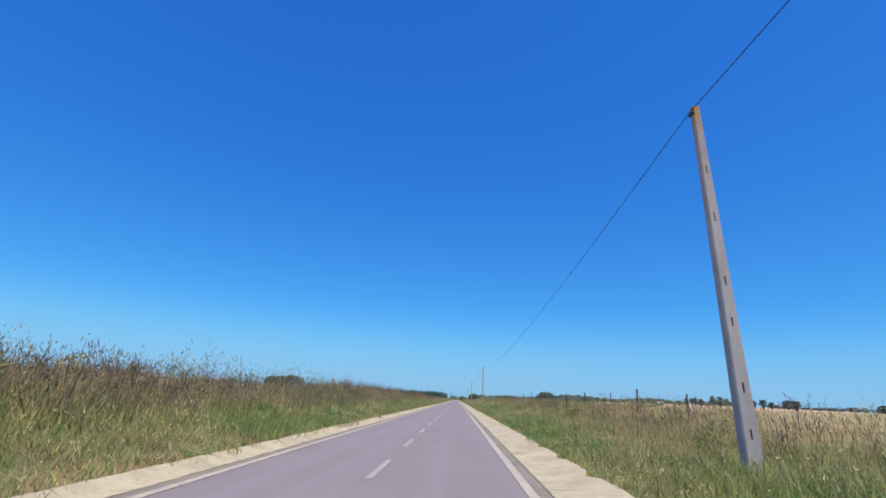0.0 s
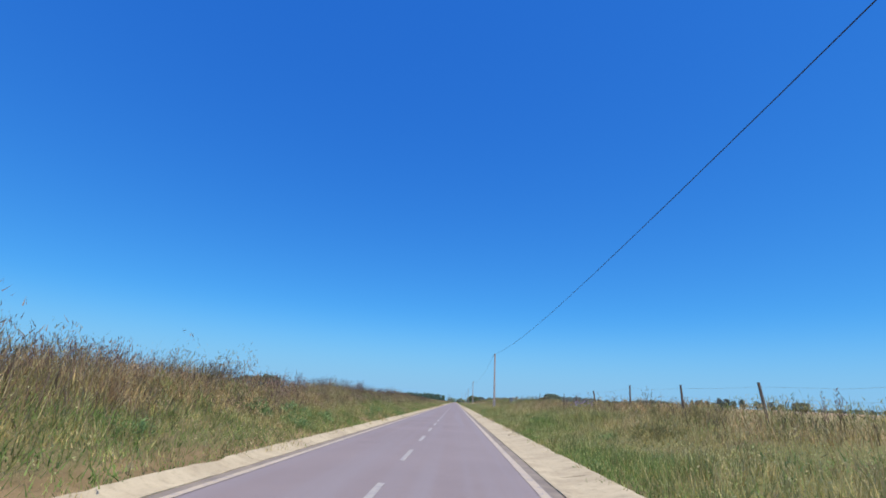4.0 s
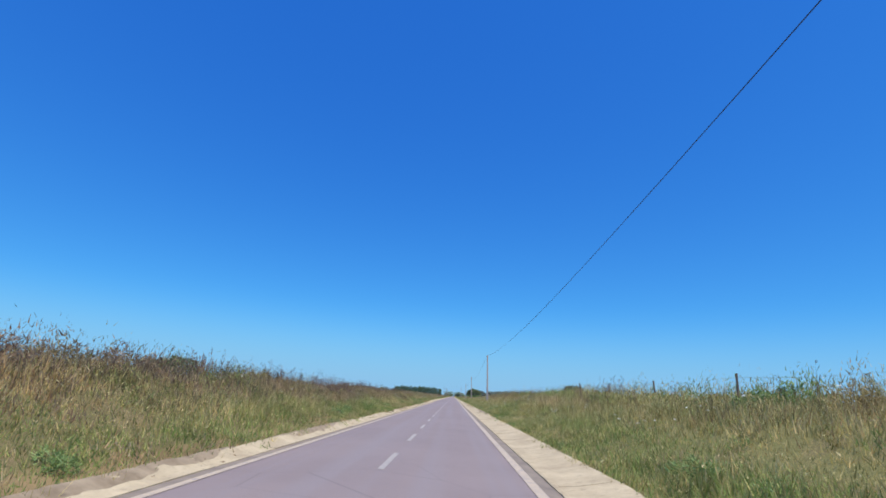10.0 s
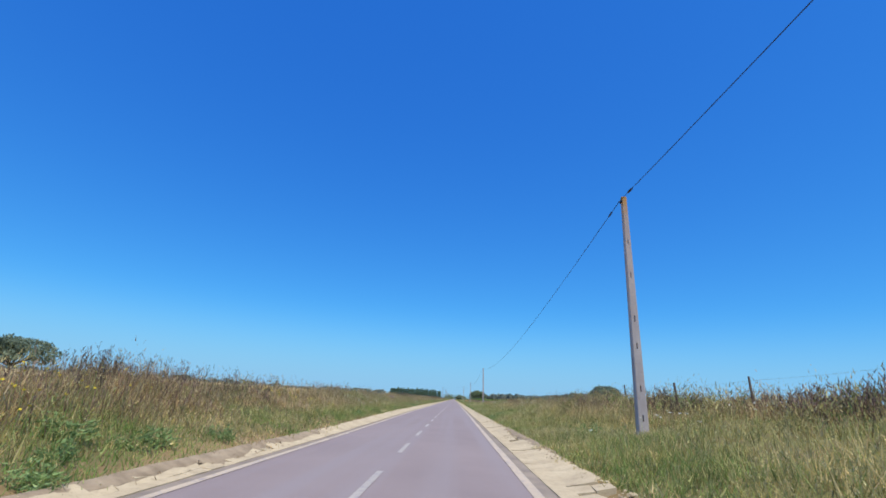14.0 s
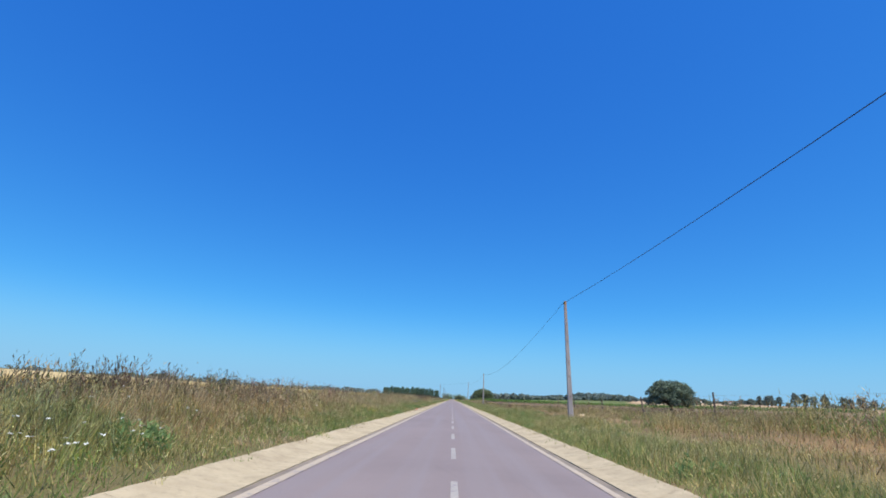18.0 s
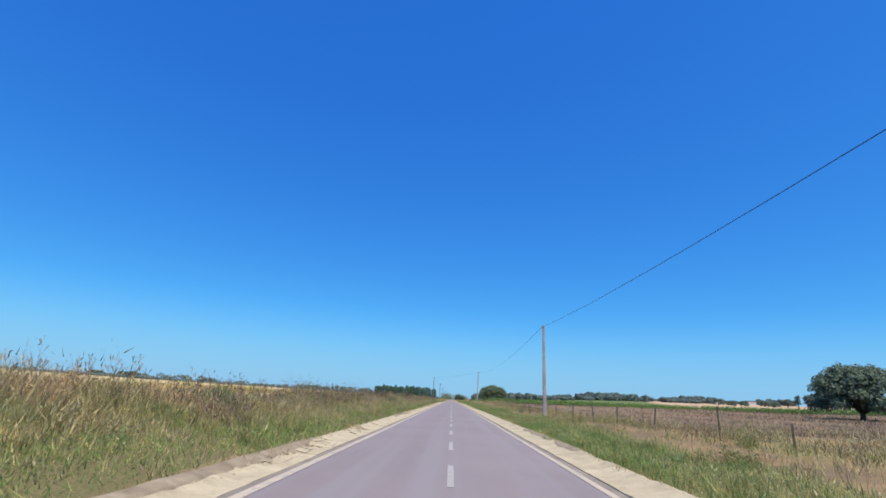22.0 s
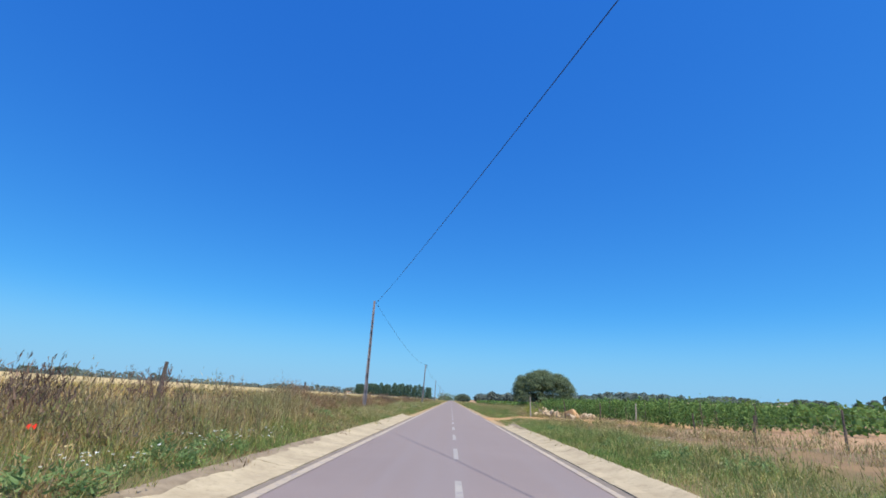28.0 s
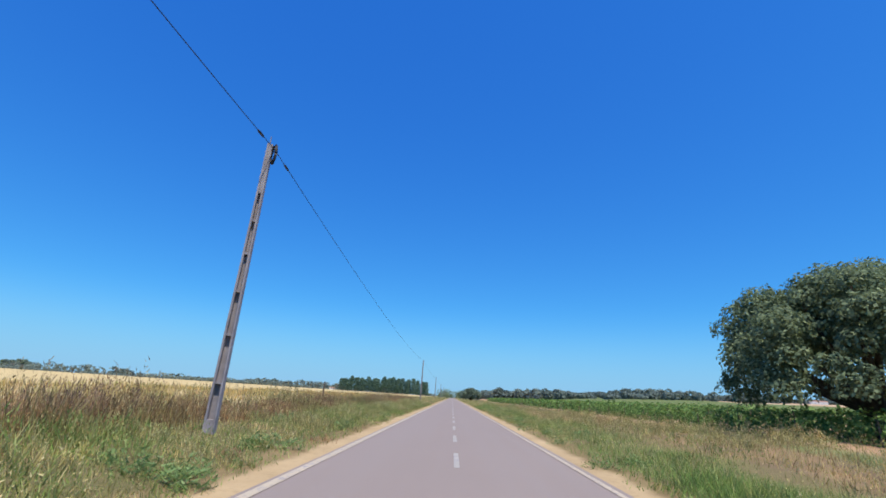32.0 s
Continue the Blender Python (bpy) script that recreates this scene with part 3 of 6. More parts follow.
def ragged(side, y):
    """Whether the gutter is crumbling there."""
    spans = ((112, 216), (326, 346), (350, 394), (402, 500)) if side < 0 else ((60, 92), (150, 232), (338, 362), (440, 470), (538, 547))
    return any(a <= y <= b for a, b in spans)


pick = random.Random(3)
for side in (-1, 1):
    gutter = thing("gutter_left" if side < 0 else "gutter_right", 0, 0, 0, "sand-coloured sloping concrete gutter slabs, cracked and broken along the outer edge", "gutter", kind="structure")
    for k in range(-4, int(KERB_END[side] / SLAB)):
        y = k * SLAB
        a, b = float(gutter_in(side, y + 1.5)), float(gutter_out(side, y + 1.5))
        kind = pick.random() if ragged(side, y) else 1.0
        s = part("gutter_slab", (crumbled_slabs if kind < (0.38 if side < 0 else 0.06) else broken_slabs if kind < 1.0 else whole_slabs)[pick.randrange(8)], None, gutter)
        lift = pick.uniform(-0.012, 0.006) if ragged(side, y) else pick.uniform(-0.004, 0.004)
        s.matrix_world = pose(side * a, y if side > 0 else y + SLAB, lift, 0, 0, 0 if side > 0 else 180) @ Matrix.Diagonal((b - a, 1, 1, 1))

# ---- poles and cables ----
POLE_H = 8.03


def slotted_pole():
    """A tapered concrete pole with narrow slots through its broad faces."""
    bm = bmesh.new()
    slots = [0.35, 1.25, 2.6, 3.5, 5.0, 6.2]
    zs = [-0.4]
    for s in slots:
        zs += [s, s + 0.2]
    zs.append(POLE_H)

    def half(z):
        t = max(0.0, z) / POLE_H
        return 0.168 + (0.09 - 0.168) * t, 0.14 + (0.08 - 0.14) * t

    cols = (-1.0, -0.16, 0.16, 1.0)
    rows = []
    for z in zs:
        hx, hy = half(z)
        c = 0.03
        front = [bm.verts.new(((hx - c) * u, -hy, z)) for u in cols]
        back = [bm.verts.new(((hx - c) * u, hy, z)) for u in cols]
        left = [bm.verts.new((-hx, v * (hy - c), z)) for v in (-1, 1)]
        right = [bm.verts.new((hx, v * (hy - c), z)) for v in (-1, 1)]
        rows.append((front, back, left, right))
    for i, (p, q) in enumerate(zip(rows, rows[1:])):
        opening = i % 2 == 1
        for face, flip in ((0, False), (1, True)):
            for k in range(3):
                if opening and k == 1:
                    continue
                ring = (p[face][k], p[face][k + 1], q[face][k + 1], q[face][k])
                bm.faces.new(ring[::-1] if flip else ring)
        if opening:
            for k in (1, 2):
                ring = (p[0][k], q[0][k], q[1][k], p[1][k])
                bm.faces.new(ring if k == 1 else ring[::-1])
            bm.faces.new((p[0][1], p[1][1], p[1][2], p[0][2]))
            bm.faces.new((q[0][1], q[0][2], q[1][2], q[1][1]))
        for a, b in (((0, 3), (3, 0)), ((3, 0), (3, 1)), ((3, 1), (1, 3)), ((1, 0), (2, 1)), ((2, 1), (2, 0)), ((2, 0), (0, 0))):
            bm.faces.new((p[a[0]][a[1]], p[b[0]][b[1]], q[b[0]][b[1]], q[a[0]][a[1]]))
    f, b, l, r = rows[-1]
    bm.faces.new((*f, *r, *b[::-1], l[1], l[0]))
    bmesh.ops.recalc_face_normals(bm, faces=bm.faces)
    return finish("shaft", bm, POLE)


def ladder_pole():
    """A tapered concrete pole with two flanges and a web pierced between rungs."""
    bm = bmesh.new()

    def leg(side):
        rings = []
        for z in (-0.9, POLE_H):
            t = max(0, z) / POLE_H
            h, w = 0.145 + (0.08 - 0.145) * t, 0.15 + (0.09 - 0.15) * t
            x0, x1 = sorted((side * h, side * (h - 0.05)))
            rings.append([bm.verts.new(p) for p in ((x0, -w, z), (x1, -w, z), (x1, w, z), (x0, w, z))])
        for k in range(4):
            bm.faces.new((rings[0][k], rings[0][(k + 1) % 4], rings[1][(k + 1) % 4], rings[1][k]))
        bm.faces.new(rings[1])

    leg(-1)
    leg(1)
    for z0, z1 in ((-0.3, 0.06), (0.95, 1.02), (2.2, 2.27), (3.4, 3.46), (4.5, 4.56), (5.5, 5.56), (6.4, POLE_H - 0.01)):
        t = max(0, z1) / POLE_H
        h, w = 0.145 + (0.08 - 0.145) * t, 0.15 + (0.09 - 0.15) * t
        box(bm, -h + 0.045, h - 0.045, -w * (0.5 if 0.5 < z0 < 6 else 0.8), w * 0.8, z0, z1)
    box(bm, -0.085, 0.085, 0.045, 0.075, 0.0, 6.5)
    bmesh.ops.recalc_face_normals(bm, faces=bm.faces)
    return finish("shaft", bm, GREYPOLE)


def clamp_mesh():
    bm = bmesh.new()
    box(bm, -0.115, -0.07, -0.11, 0.11, POLE_H - 0.22, POLE_H - 0.15, 0.01)
    tube(bm, [(-0.10, -0.09, POLE_H - 0.18), (-0.145, -0.08, POLE_H - 0.16), (-0.16, 0.0, POLE_H - 0.16), (-0.145, 0.08, POLE_H - 0.16), (-0.10, 0.09, POLE_H - 0.18)], [0.016] * 5, 5)
    return finish("cable_clamp", bm, RUBBER)


shaft_slotted, shaft_ladder, clamp = slotted_pole(), ladder_pole(), clamp_mesh()
RIGHT_POLES = [(7.3, -90.0), (7.32, 10.44), (7.06, 113.4), (7.28, 213.7), (8.15, 313.5), (8.44, 414.3), (7.1, 506.5)]
LEFT_POLES = [(-6.83, 553.8), (-6.24, 622.0), (-6.6, 712.0), (-6.7, 800.0), (-6.8, 890.0), (-6.8, 980.0), (-6.8, 1070.0)]
RIGHT_BASE = [0.5, 0.54, 0.82, 0.61, 0.54, 0.34, 0.9]
LEFT_SET = {553.8: (0.83, 0.4), 622.0: (0.43, 2.0)}   # height of the foot, lean
tops, all_poles = [], []


def pole_at(x, y, z, shaft, lean, label, name):
    ob = thing(name, x, y, z, label, "utility pole", "poles along the road")
    ob.matrix_world = pose(x, y, z, lean[0], lean[1], lean[2])
    part("shaft", shaft, None, ob)
    grip = part("cable_clamp", clamp, None, ob, "black cable clamp")
    if x < 0:
        grip.matrix_local = pose(0, 0, 0, 0, 0, 180)
    all_poles.append(ob)
    tops.append(ob.matrix_world @ Vector((0.16 if x < 0 else -0.16, 0, POLE_H - 0.16)))
    return ob


for (x, y), z, lean in zip(RIGHT_POLES, RIGHT_BASE, (-1.8, -2.2, -0.1, -0.9, -1.4, 0.0, 1.0)):
    pole_at(x, y, z, shaft_slotted, (0.4, lean, 0), "weathered grey concrete pole with narrow slots and orange lichen", "utility_pole")
ladder_things = []
for x, y in LEFT_POLES:
    z, lean = LEFT_SET.get(y, (float(land(x, y)) + 0.02, 1.2))
    ladder_things.append(pole_at(x, y, z, shaft_ladder, (0.5, lean, 12), "grey concrete ladder pole with recessed panels between rungs, in dry grass", "utility_pole"))


def cable(points, sags, radius, name, label):
    """A cable hung from point to point, one length between each two poles."""
    for a, b, sag in zip(points, points[1:], sags):
        bm = bmesh.new()
        path = []
        for i in range(25):
            t = i / 24
            p = a.lerp(b, t)
            path.append(p + Vector((0, 0, -sag * 4 * t * (1 - t))))
        tube(bm, path, [radius] * 25, 5)
        tagged(new(name, finish(name, bm, RUBBER, True)), label, "cable", "cable lengths")


SAGS = [1.3, 1.66, 1.52, 1.81, 1.75, 1.4, 0.4, 1.0] + [0.9] * 8
cable(tops, SAGS, 0.0115, "overhead_cable", "thin black telephone cable sagging from pole to pole")
coil_pole = ladder_things[1]
bm = bmesh.new()
for turn in range(5):
    pts = [(0.14 + 0.012 * turn + 0.085 * math.cos(a), -0.13 - 0.10 * math.cos(a), POLE_H - 0.36 + (0.27 + 0.014 * turn) * math.sin(a)) for a in [k * math.tau / 24 for k in range(25)]]
    tube(bm, pts, [0.02] * 25, 5)
part("cable_coil", bm, RUBBER, coil_pole, "coil of spare black cable tied at the top", True)
bm = bmesh.new()
tube(bm, [(-0.03, 0, POLE_H - 0.1), (-0.03, 0, POLE_H + 0.28)], [0.02, 0.015], 6)
part("top_spike", bm, GALV, coil_pole)
first = len(RIGHT_POLES)
for n, way in ((0, -1), (0, 1), (1, -1), (1, 1), (3 - first, -1), (3 - first, 1)):
    a, b = tops[first + n], tops[first + n + way]
    sag = SAGS[first + n + min(way, 0)]
    holder = all_poles[first + n]
    length = (b - a).length
    inv = holder.matrix_world.inverted()

    def hung(d):
        t = d / length
        return tuple(inv @ (a.lerp(b, t) + Vector((0, 0, -sag * 4 * t * (1 - t)))))

    bm = bmesh.new()
    tube(bm, [hung(d) for d in (0.85, 0.95, 1.2, 1.3)], [0.014, 0.038, 0.038, 0.014], 7)
    part("splice_sleeve", bm, RUBBER, holder, "black splice sleeve on the cable", True)


# ---- fence ----
def fence_x(y):
    return float(np.interp(y, [20, 60, 120, 210, 300, 345, 420, 470, 560], [12.5, 11.2, 11.2, 11.5, 12.0, 12.2, 11.2, 12.8, 14.2]))


fence = thing("wire_fence", 0, 0, 0, "old field fence of leaning dark wooden posts and slack wire", "fence")
bm = bmesh.new()
tube(bm, [(0, 0, -0.3), (0.01, 0, 0.6), (0.0, 0.01, 1.25)], [0.055, 0.05, 0.045], 6)
post_mesh = finish("fence_post", bm, RUSTY, False)
heads = []
fr = random.Random(11)
y = 24.0
while y < 545:
    x = fence_x(y)
    p = part("fence_post", post_mesh, None, fence)
    p.matrix_world = pose(x + fr.uniform(-0.15, 0.15), y, float(land(x, y)), fr.uniform(-5, 5), fr.uniform(-7, 7), fr.uniform(0, 180)) @ Matrix.Diagonal((fr.uniform(0.8, 1.3), fr.uniform(0.8, 1.3), fr.uniform(0.85, 1.15), 1))
    heads.append(p.matrix_world.copy())
    y += fr.uniform(5.0, 7.5) if y < 270 else fr.uniform(6.5, 11.0) if y < 370 else fr.uniform(4.5, 7.0)
for level in (0.45, 0.8, 1.12):
    bm = bmesh.new()
    for a, b in zip(heads, heads[1:]):
        p, q = a @ Vector((0, 0, level)), b @ Vector((0, 0, level))
        tube(bm, [p, p.lerp(q, 0.5) - Vector((0, 0, fr.uniform(0.02, 0.12))), q], [0.0028] * 3, 3)
    part("fence_wire", bm, GALV, fence, "thin slack wire strand")

# old posts along the left field
left_fence = thing("field_fence", 0, 0, 0, "row of leaning weathered posts at the cereal field's edge", "fence")
for y in (428, 447, 466, 483, 499, 513, 530, 546, 558, 571, 584, 597.5, 612, 628, 645):
    p = part("fence_post", post_mesh, None, left_fence)
    x = -7.16 if y == 597.5 else -9.2 + fr.uniform(-0.3, 0.3)
    p.matrix_world = pose(x, y, float(land(x, y)), fr.uniform(-4, 4) * (y != 597.5), fr.uniform(-6, 6) * (y != 597.5), fr.uniform(0, 180)) @ Matrix.Diagonal((1.3, 1.3, 1.05 if y == 597.5 else fr.uniform(1.0, 1.2), 1))

# ---- round concrete well ----
WX, WY = 10.0, 113.05
well_z = float(land(WX, WY))
well = thing("concrete_well", WX, WY, well_z, "round grey concrete well of stacked rings, half hidden in weeds", "well")


def drum(r0, r1, z0, z1, rim, seed):
    """One ring of the well: a slightly uneven drum with rounded rims."""
    bm = bmesh.new()
    prof = ((r0 - rim, z0), (r0, z0 + rim), (r1, z1 - rim), (r1 - rim, z1))
    rings = []
    for k, (rr, z) in enumerate(prof):
        rings.append([bm.verts.new(((rr + 0.008 * noise.noise((math.cos(a) * 3, math.sin(a) * 3, seed + k))) * math.cos(a), rr * math.sin(a), z)) for a in [q * math.tau / 40 for q in range(40)]])
    for p, q in zip(rings, rings[1:]):
        for k in range(40):
            bm.faces.new((p[k], p[(k + 1) % 40], q[(k + 1) % 40], q[k]))
    bm.faces.new(rings[0][::-1])
    bm.faces.new(rings[-1])
    return bm


lid_z = 2.40 - well_z
part("ring", drum(0.61, 0.61, -0.3, lid_z - 0.63, 0.025, 1), TANK, well, "mottled concrete ring")
part("ring", drum(0.62, 0.61, lid_z - 0.62, lid_z - 0.075, 0.025, 5), TANK, well)
part("lid", drum(0.66, 0.67, lid_z - 0.07, lid_z, 0.015, 9), TANK, well, "flat overhanging concrete lid")
bm = bmesh.new()
tube(bm, [(0, 0, -0.3), (0.01, 0.01, 0.7), (0.0, 0.0, 1.42)], [0.11, 0.105, 0.095], 9)
stout = tagged(new("stout_post", finish("stout_post", bm, RUSTY)), "stout grey weathered post beside the well", "post")
stout.matrix_world = pose(10.42, 112.25, float(land(10.42, 112.25)) - 0.05, 0, -5, 0)


# ---- trees ----
def tree(name, x, y, width, height, clear, seed, leaves, size, leafmat, label, category="tree", group="", sink=0.1, squash=1.0, lumps=38):
    r = np.random.default_rng(seed)
    z = float(land(x, y)) - sink
    ob = thing(name, x, y, z, label, category, group)
    bm = bmesh.new()
    rt = 0.042 * height + 0.05
    lean = r.uniform(-0.25, 0.25, 2)
    fork = max(clear * 0.75, 0.17 * height)
    tube(bm, [(0, 0, -0.2), (lean[0] * 0.3, lean[1] * 0.3, fork * 0.5), (lean[0], lean[1], fork)], [rt * 1.35, rt, rt * 0.95], 9)
    crown_z = (clear + height) / 2
    rx, rz = width / 2, (height - clear) / 2
    # lumps of foliage over a dome
    cs, rs = [], []
    for i in range(lumps):
        a = i * 2.39996 + r.uniform(-0.3, 0.3)
        v = -0.98 + 1.93 * (i + 0.5) / lumps
        k = math.sqrt(max(0.02, 1 - min(v, 0.98) ** 2.2)) if v > 0 else 1.0 + 0.03 * v
        d = r.uniform(0.70, 0.92)
        cs.append((rx * d * k * math.cos(a) + lean[0], rx * d * k * math.sin(a) * squash + lean[1], crown_z + rz * 0.78 * v))
        rs.append(r.uniform(0.22, 0.36) * min(rx, rz * 1.5) * (38.0 / max(lumps, 38)) ** 0.55)
    for i in range(max(4, lumps // 4)):
        a, d = r.uniform(0, math.tau), r.uniform(0, 0.45)
        cs.append((rx * d * math.cos(a), rx * d * math.sin(a) * squash, crown_z + rz * r.uniform(0.0, 0.6)))
        rs.append(0.36 * min(rx, rz * 1.7))
    cs, rs = np.array(cs), np.array(rs)
    for i in range(len(cs) // 3, len(cs), max(1, len(cs) // 13)):
        c = Vector(cs[i])
        m = Vector((lean[0], lean[1], fork)).lerp(c, 0.5) + Vector((0, 0, -0.10 * height * r.uniform(0, 0.6)))
        tube(bm, [(lean[0], lean[1], fork - 0.2), tuple(m), tuple(c)], [rt * 0.62, rt * 0.36, rt * 0.12], 6)
    part("trunk", bm, BARK, ob, "dark forked trunk and limbs", True)
    w = rs ** 2
    idx = r.choice(len(cs), leaves, p=w / w.sum())
    n = r.normal(0, 1, (leaves, 3))
    n /= np.linalg.norm(n, axis=1, keepdims=True)
    n[:, 2] = np.where(n[:, 2] < -0.35, -n[:, 2], n[:, 2])
    bumpy = 1 + 0.18 * np.sin(n[:, 0] * 7 + idx) * np.sin(n[:, 1] * 6 + idx * 2)
    p = cs[idx] + n * (rs[idx] * bumpy * np.where(r.random(leaves) < 0.25, r.uniform(0.3, 0.9, leaves), r.uniform(0.85, 1.12, leaves)))[:, None] * np.array([1, 1, 0.8])
    part("crown", mesh_of("crown", leaf_quads(p, n + np.array([0, 0, 0.35]), size, r, 0.5), 4, [leafmat]), None, ob)
    return ob


tree("oak_tree", 21.8, 635, 15.9, 8.9, 0.85, 5, 105000, 0.112, OAKLEAF, "broad dark-green holm oak with a forked trunk beside the vineyard", "tree", "", 0.1, 0.95, 84)
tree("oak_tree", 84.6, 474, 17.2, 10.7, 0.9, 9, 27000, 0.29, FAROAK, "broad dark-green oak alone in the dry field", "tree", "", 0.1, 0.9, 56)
tree("roadside_bush", 6.8, 790, 7.5, 4.6, 0.4, 12, 6000, 0.2, FAROAK, "rounded dark-green bush at the road's edge", "bush")

for x, y, w, h, s in ((-106, 313, 17, 8.0, 21), (-118, 318, 13, 6.8, 22)):
    tree("field_tree", x, y, w, h, 1.2, s, 4500, 0.34, FAROAK, "dark rounded oak standing behind the bank", "tree", "field trees")
for i, (x, y, w, h) in enumerate(((-664, 1262, 16, 11), (-646, 1255, 17, 11), (-603, 1258, 18, 12), (-588, 1262, 19, 14), (-575, 1256, 15, 11))):
    tree("field_tree", x, y, w, h, 1.5, 90 + i, 1500, 0.8, FAROAK, "rounded oak on the rise beyond the cereal", "tree", "far oaks", lumps=18)
# tall gum trees and rounded bushes, far across the fields
GUMS = ((476, 1085, 13, 12), (489, 1083, 7, 19), (500, 1080, 8, 20), (511, 1088, 10, 19), (521, 1083, 9, 19), (531, 1078, 9, 10), (546, 1083, 12, 24), (562, 1086, 13, 25), (575, 1083, 11, 22), (590, 1080, 12, 23), (598, 1090, 10, 20),
        (622, 1083, 13, 22), (630, 1080, 9, 18), (652, 1086, 14, 22), (668, 1083, 11, 18), (702, 1083, 20, 21), (724, 1090, 18, 23), (900, 1083, 22, 20), (936, 1090, 16, 18))
FIELD_BUSHES = ((334, 1000, 14, 8.5), (352, 1004, 10, 7), (366, 1000, 10, 7), (392, 1002, 11, 7), (403, 1000, 10, 6.5))


def repeat_trees(places, made, clear, leaves, size, mat, label, group):
    """Three trees of their own shapes, then copies of them at the other places."""
    first = [tree("field_tree", x, y, w, h, h * clear, made + i, leaves, size, mat, label, "tree", group, lumps=14) for i, (x, y, w, h) in enumerate(places[:3])]
    for i, (x, y, w, h) in enumerate(places[3:]):
        c = copy_thing(first[i % 3], pose(x, y, float(land(x, y)) - 0.1, 0, 0, i * 67))
        c.scale = (w / places[i % 3][2], w / places[i % 3][2], h / places[i % 3][3])


repeat_trees(GUMS, 40, 0.22, 1300, 0.85, HAZYLEAF, "tall slender gum tree far across the fields", "far gum trees")
repeat_trees(FIELD_BUSHES, 50, 0.05, 1100, 0.7, FAROAK, "rounded dark bush in the far field", "far field bushes")


# ---- pine belt, far woods, farmhouse ----
def pine(x, y, height, seed):
    r = np.random.default_rng(seed)
    ob = thing("pine_tree", x, y, float(land(x, y)), "tall dark-green pine in a windbreak row", "tree", "windbreak pines")
    bm = bmesh.new()
    tube(bm, [(0, 0, -0.2), (0.05, 0, height * 0.5), (0, 0, height * 0.95)], [0.22, 0.15, 0.04], 6)
    part("trunk", bm, BARK, ob)
    n = 900
    t = r.uniform(0.1, 1.0, n)
    a = r.uniform(0, math.tau, n)
    rad = (1 - t) ** 0.25 * height * 0.25 * (0.75 + 0.35 * np.sin(t * 40 + np.round(a * 2))) * r.uniform(0.5, 1.05, n) + 0.15
    p = np.stack([rad * np.cos(a), rad * np.sin(a), t * height], 1)
    d = np.stack([np.cos(a), np.sin(a), np.full(n, 0.5)], 1)
    part("crown", mesh_of("crown", leaf_quads(p, d, 0.55, r), 4, [HAZYPINE]), None, ob)
    return ob


pines = [pine(-30, 1035, 12.5, 61), pine(-34, 1037, 14.0, 62), pine(-38.5, 1040, 13.0, 63)]
pr = random.Random(5)
for i in range(-6, 25):
    if -4 <= i < 0:
        continue
    x, y = -41.0 - i * 3.1 + pr.uniform(-0.8, 0.8), 1042 + i * 3.1 + pr.uniform(-2, 2)
    c = copy_thing(pines[i % 3], pose(x, y, float(land(x, y)), 0, 0, pr.uniform(0, 360)))
    s = pr.uniform(0.88, 1.06) - 0.12 * (i < 0)
    c.scale = (s, s, s)


def wood(name, line, depth, height, count, size, seed, label, mat=HAZYLEAF):
    """Far woodland: clumps of foliage heaped along a line."""
    r = np.random.default_rng(seed)
    line = np.array(line, float)
    seg = np.linalg.norm(np.diff(line, axis=0), axis=1)
    at = np.r_[0, np.cumsum(seg)]
    crowns = max(10, int(at[-1] / 5))
    s = r.uniform(0, at[-1], crowns)
    cx = np.interp(s, at, line[:, 0]) + r.normal(0, depth, crowns)
    cy = np.interp(s, at, line[:, 1]) + r.normal(0, depth, crowns)
    ch = height * r.uniform(0.75, 1.1, crowns) * (0.8 + 0.35 * np.sin(s * 0.02 + seed))
    i = r.integers(0, crowns, count)
    n = r.normal(0, 1, (count, 3))
    n /= np.linalg.norm(n, axis=1, keepdims=True)
    p = np.stack([cx[i] + n[:, 0] * 6.5, cy[i] + n[:, 1] * 6.5, land(cx[i], cy[i]) + ch[i] * (0.5 + 0.52 * n[:, 2])], 1)
    me = mesh_of(name, leaf_quads(p, n + np.array([0, 0, 0.5]), size, r), 4, [mat])
    return tagged(new(name, me), label, "woodland", kind="stuff")


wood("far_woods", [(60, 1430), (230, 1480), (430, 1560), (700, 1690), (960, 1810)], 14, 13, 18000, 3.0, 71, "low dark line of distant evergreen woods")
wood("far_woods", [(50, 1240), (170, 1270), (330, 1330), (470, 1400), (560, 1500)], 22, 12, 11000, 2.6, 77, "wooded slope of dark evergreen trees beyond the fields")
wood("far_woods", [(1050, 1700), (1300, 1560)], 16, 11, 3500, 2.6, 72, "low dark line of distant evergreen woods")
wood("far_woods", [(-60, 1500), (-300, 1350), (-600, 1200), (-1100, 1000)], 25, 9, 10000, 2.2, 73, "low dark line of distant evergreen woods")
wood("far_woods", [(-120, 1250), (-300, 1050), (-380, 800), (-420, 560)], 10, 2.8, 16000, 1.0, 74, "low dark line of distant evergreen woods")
wood("far_woods", [(-14, 1340), (-9, 1250), (-12, 1440)], 5, 9, 2500, 0.8, 75, "dark trees where the road meets the horizon", OAKLEAF)
wood("far_woods", [(14, 1300), (20, 1420)], 5, 9, 2500, 0.8, 76, "dark trees where the road meets the horizon", OAKLEAF)


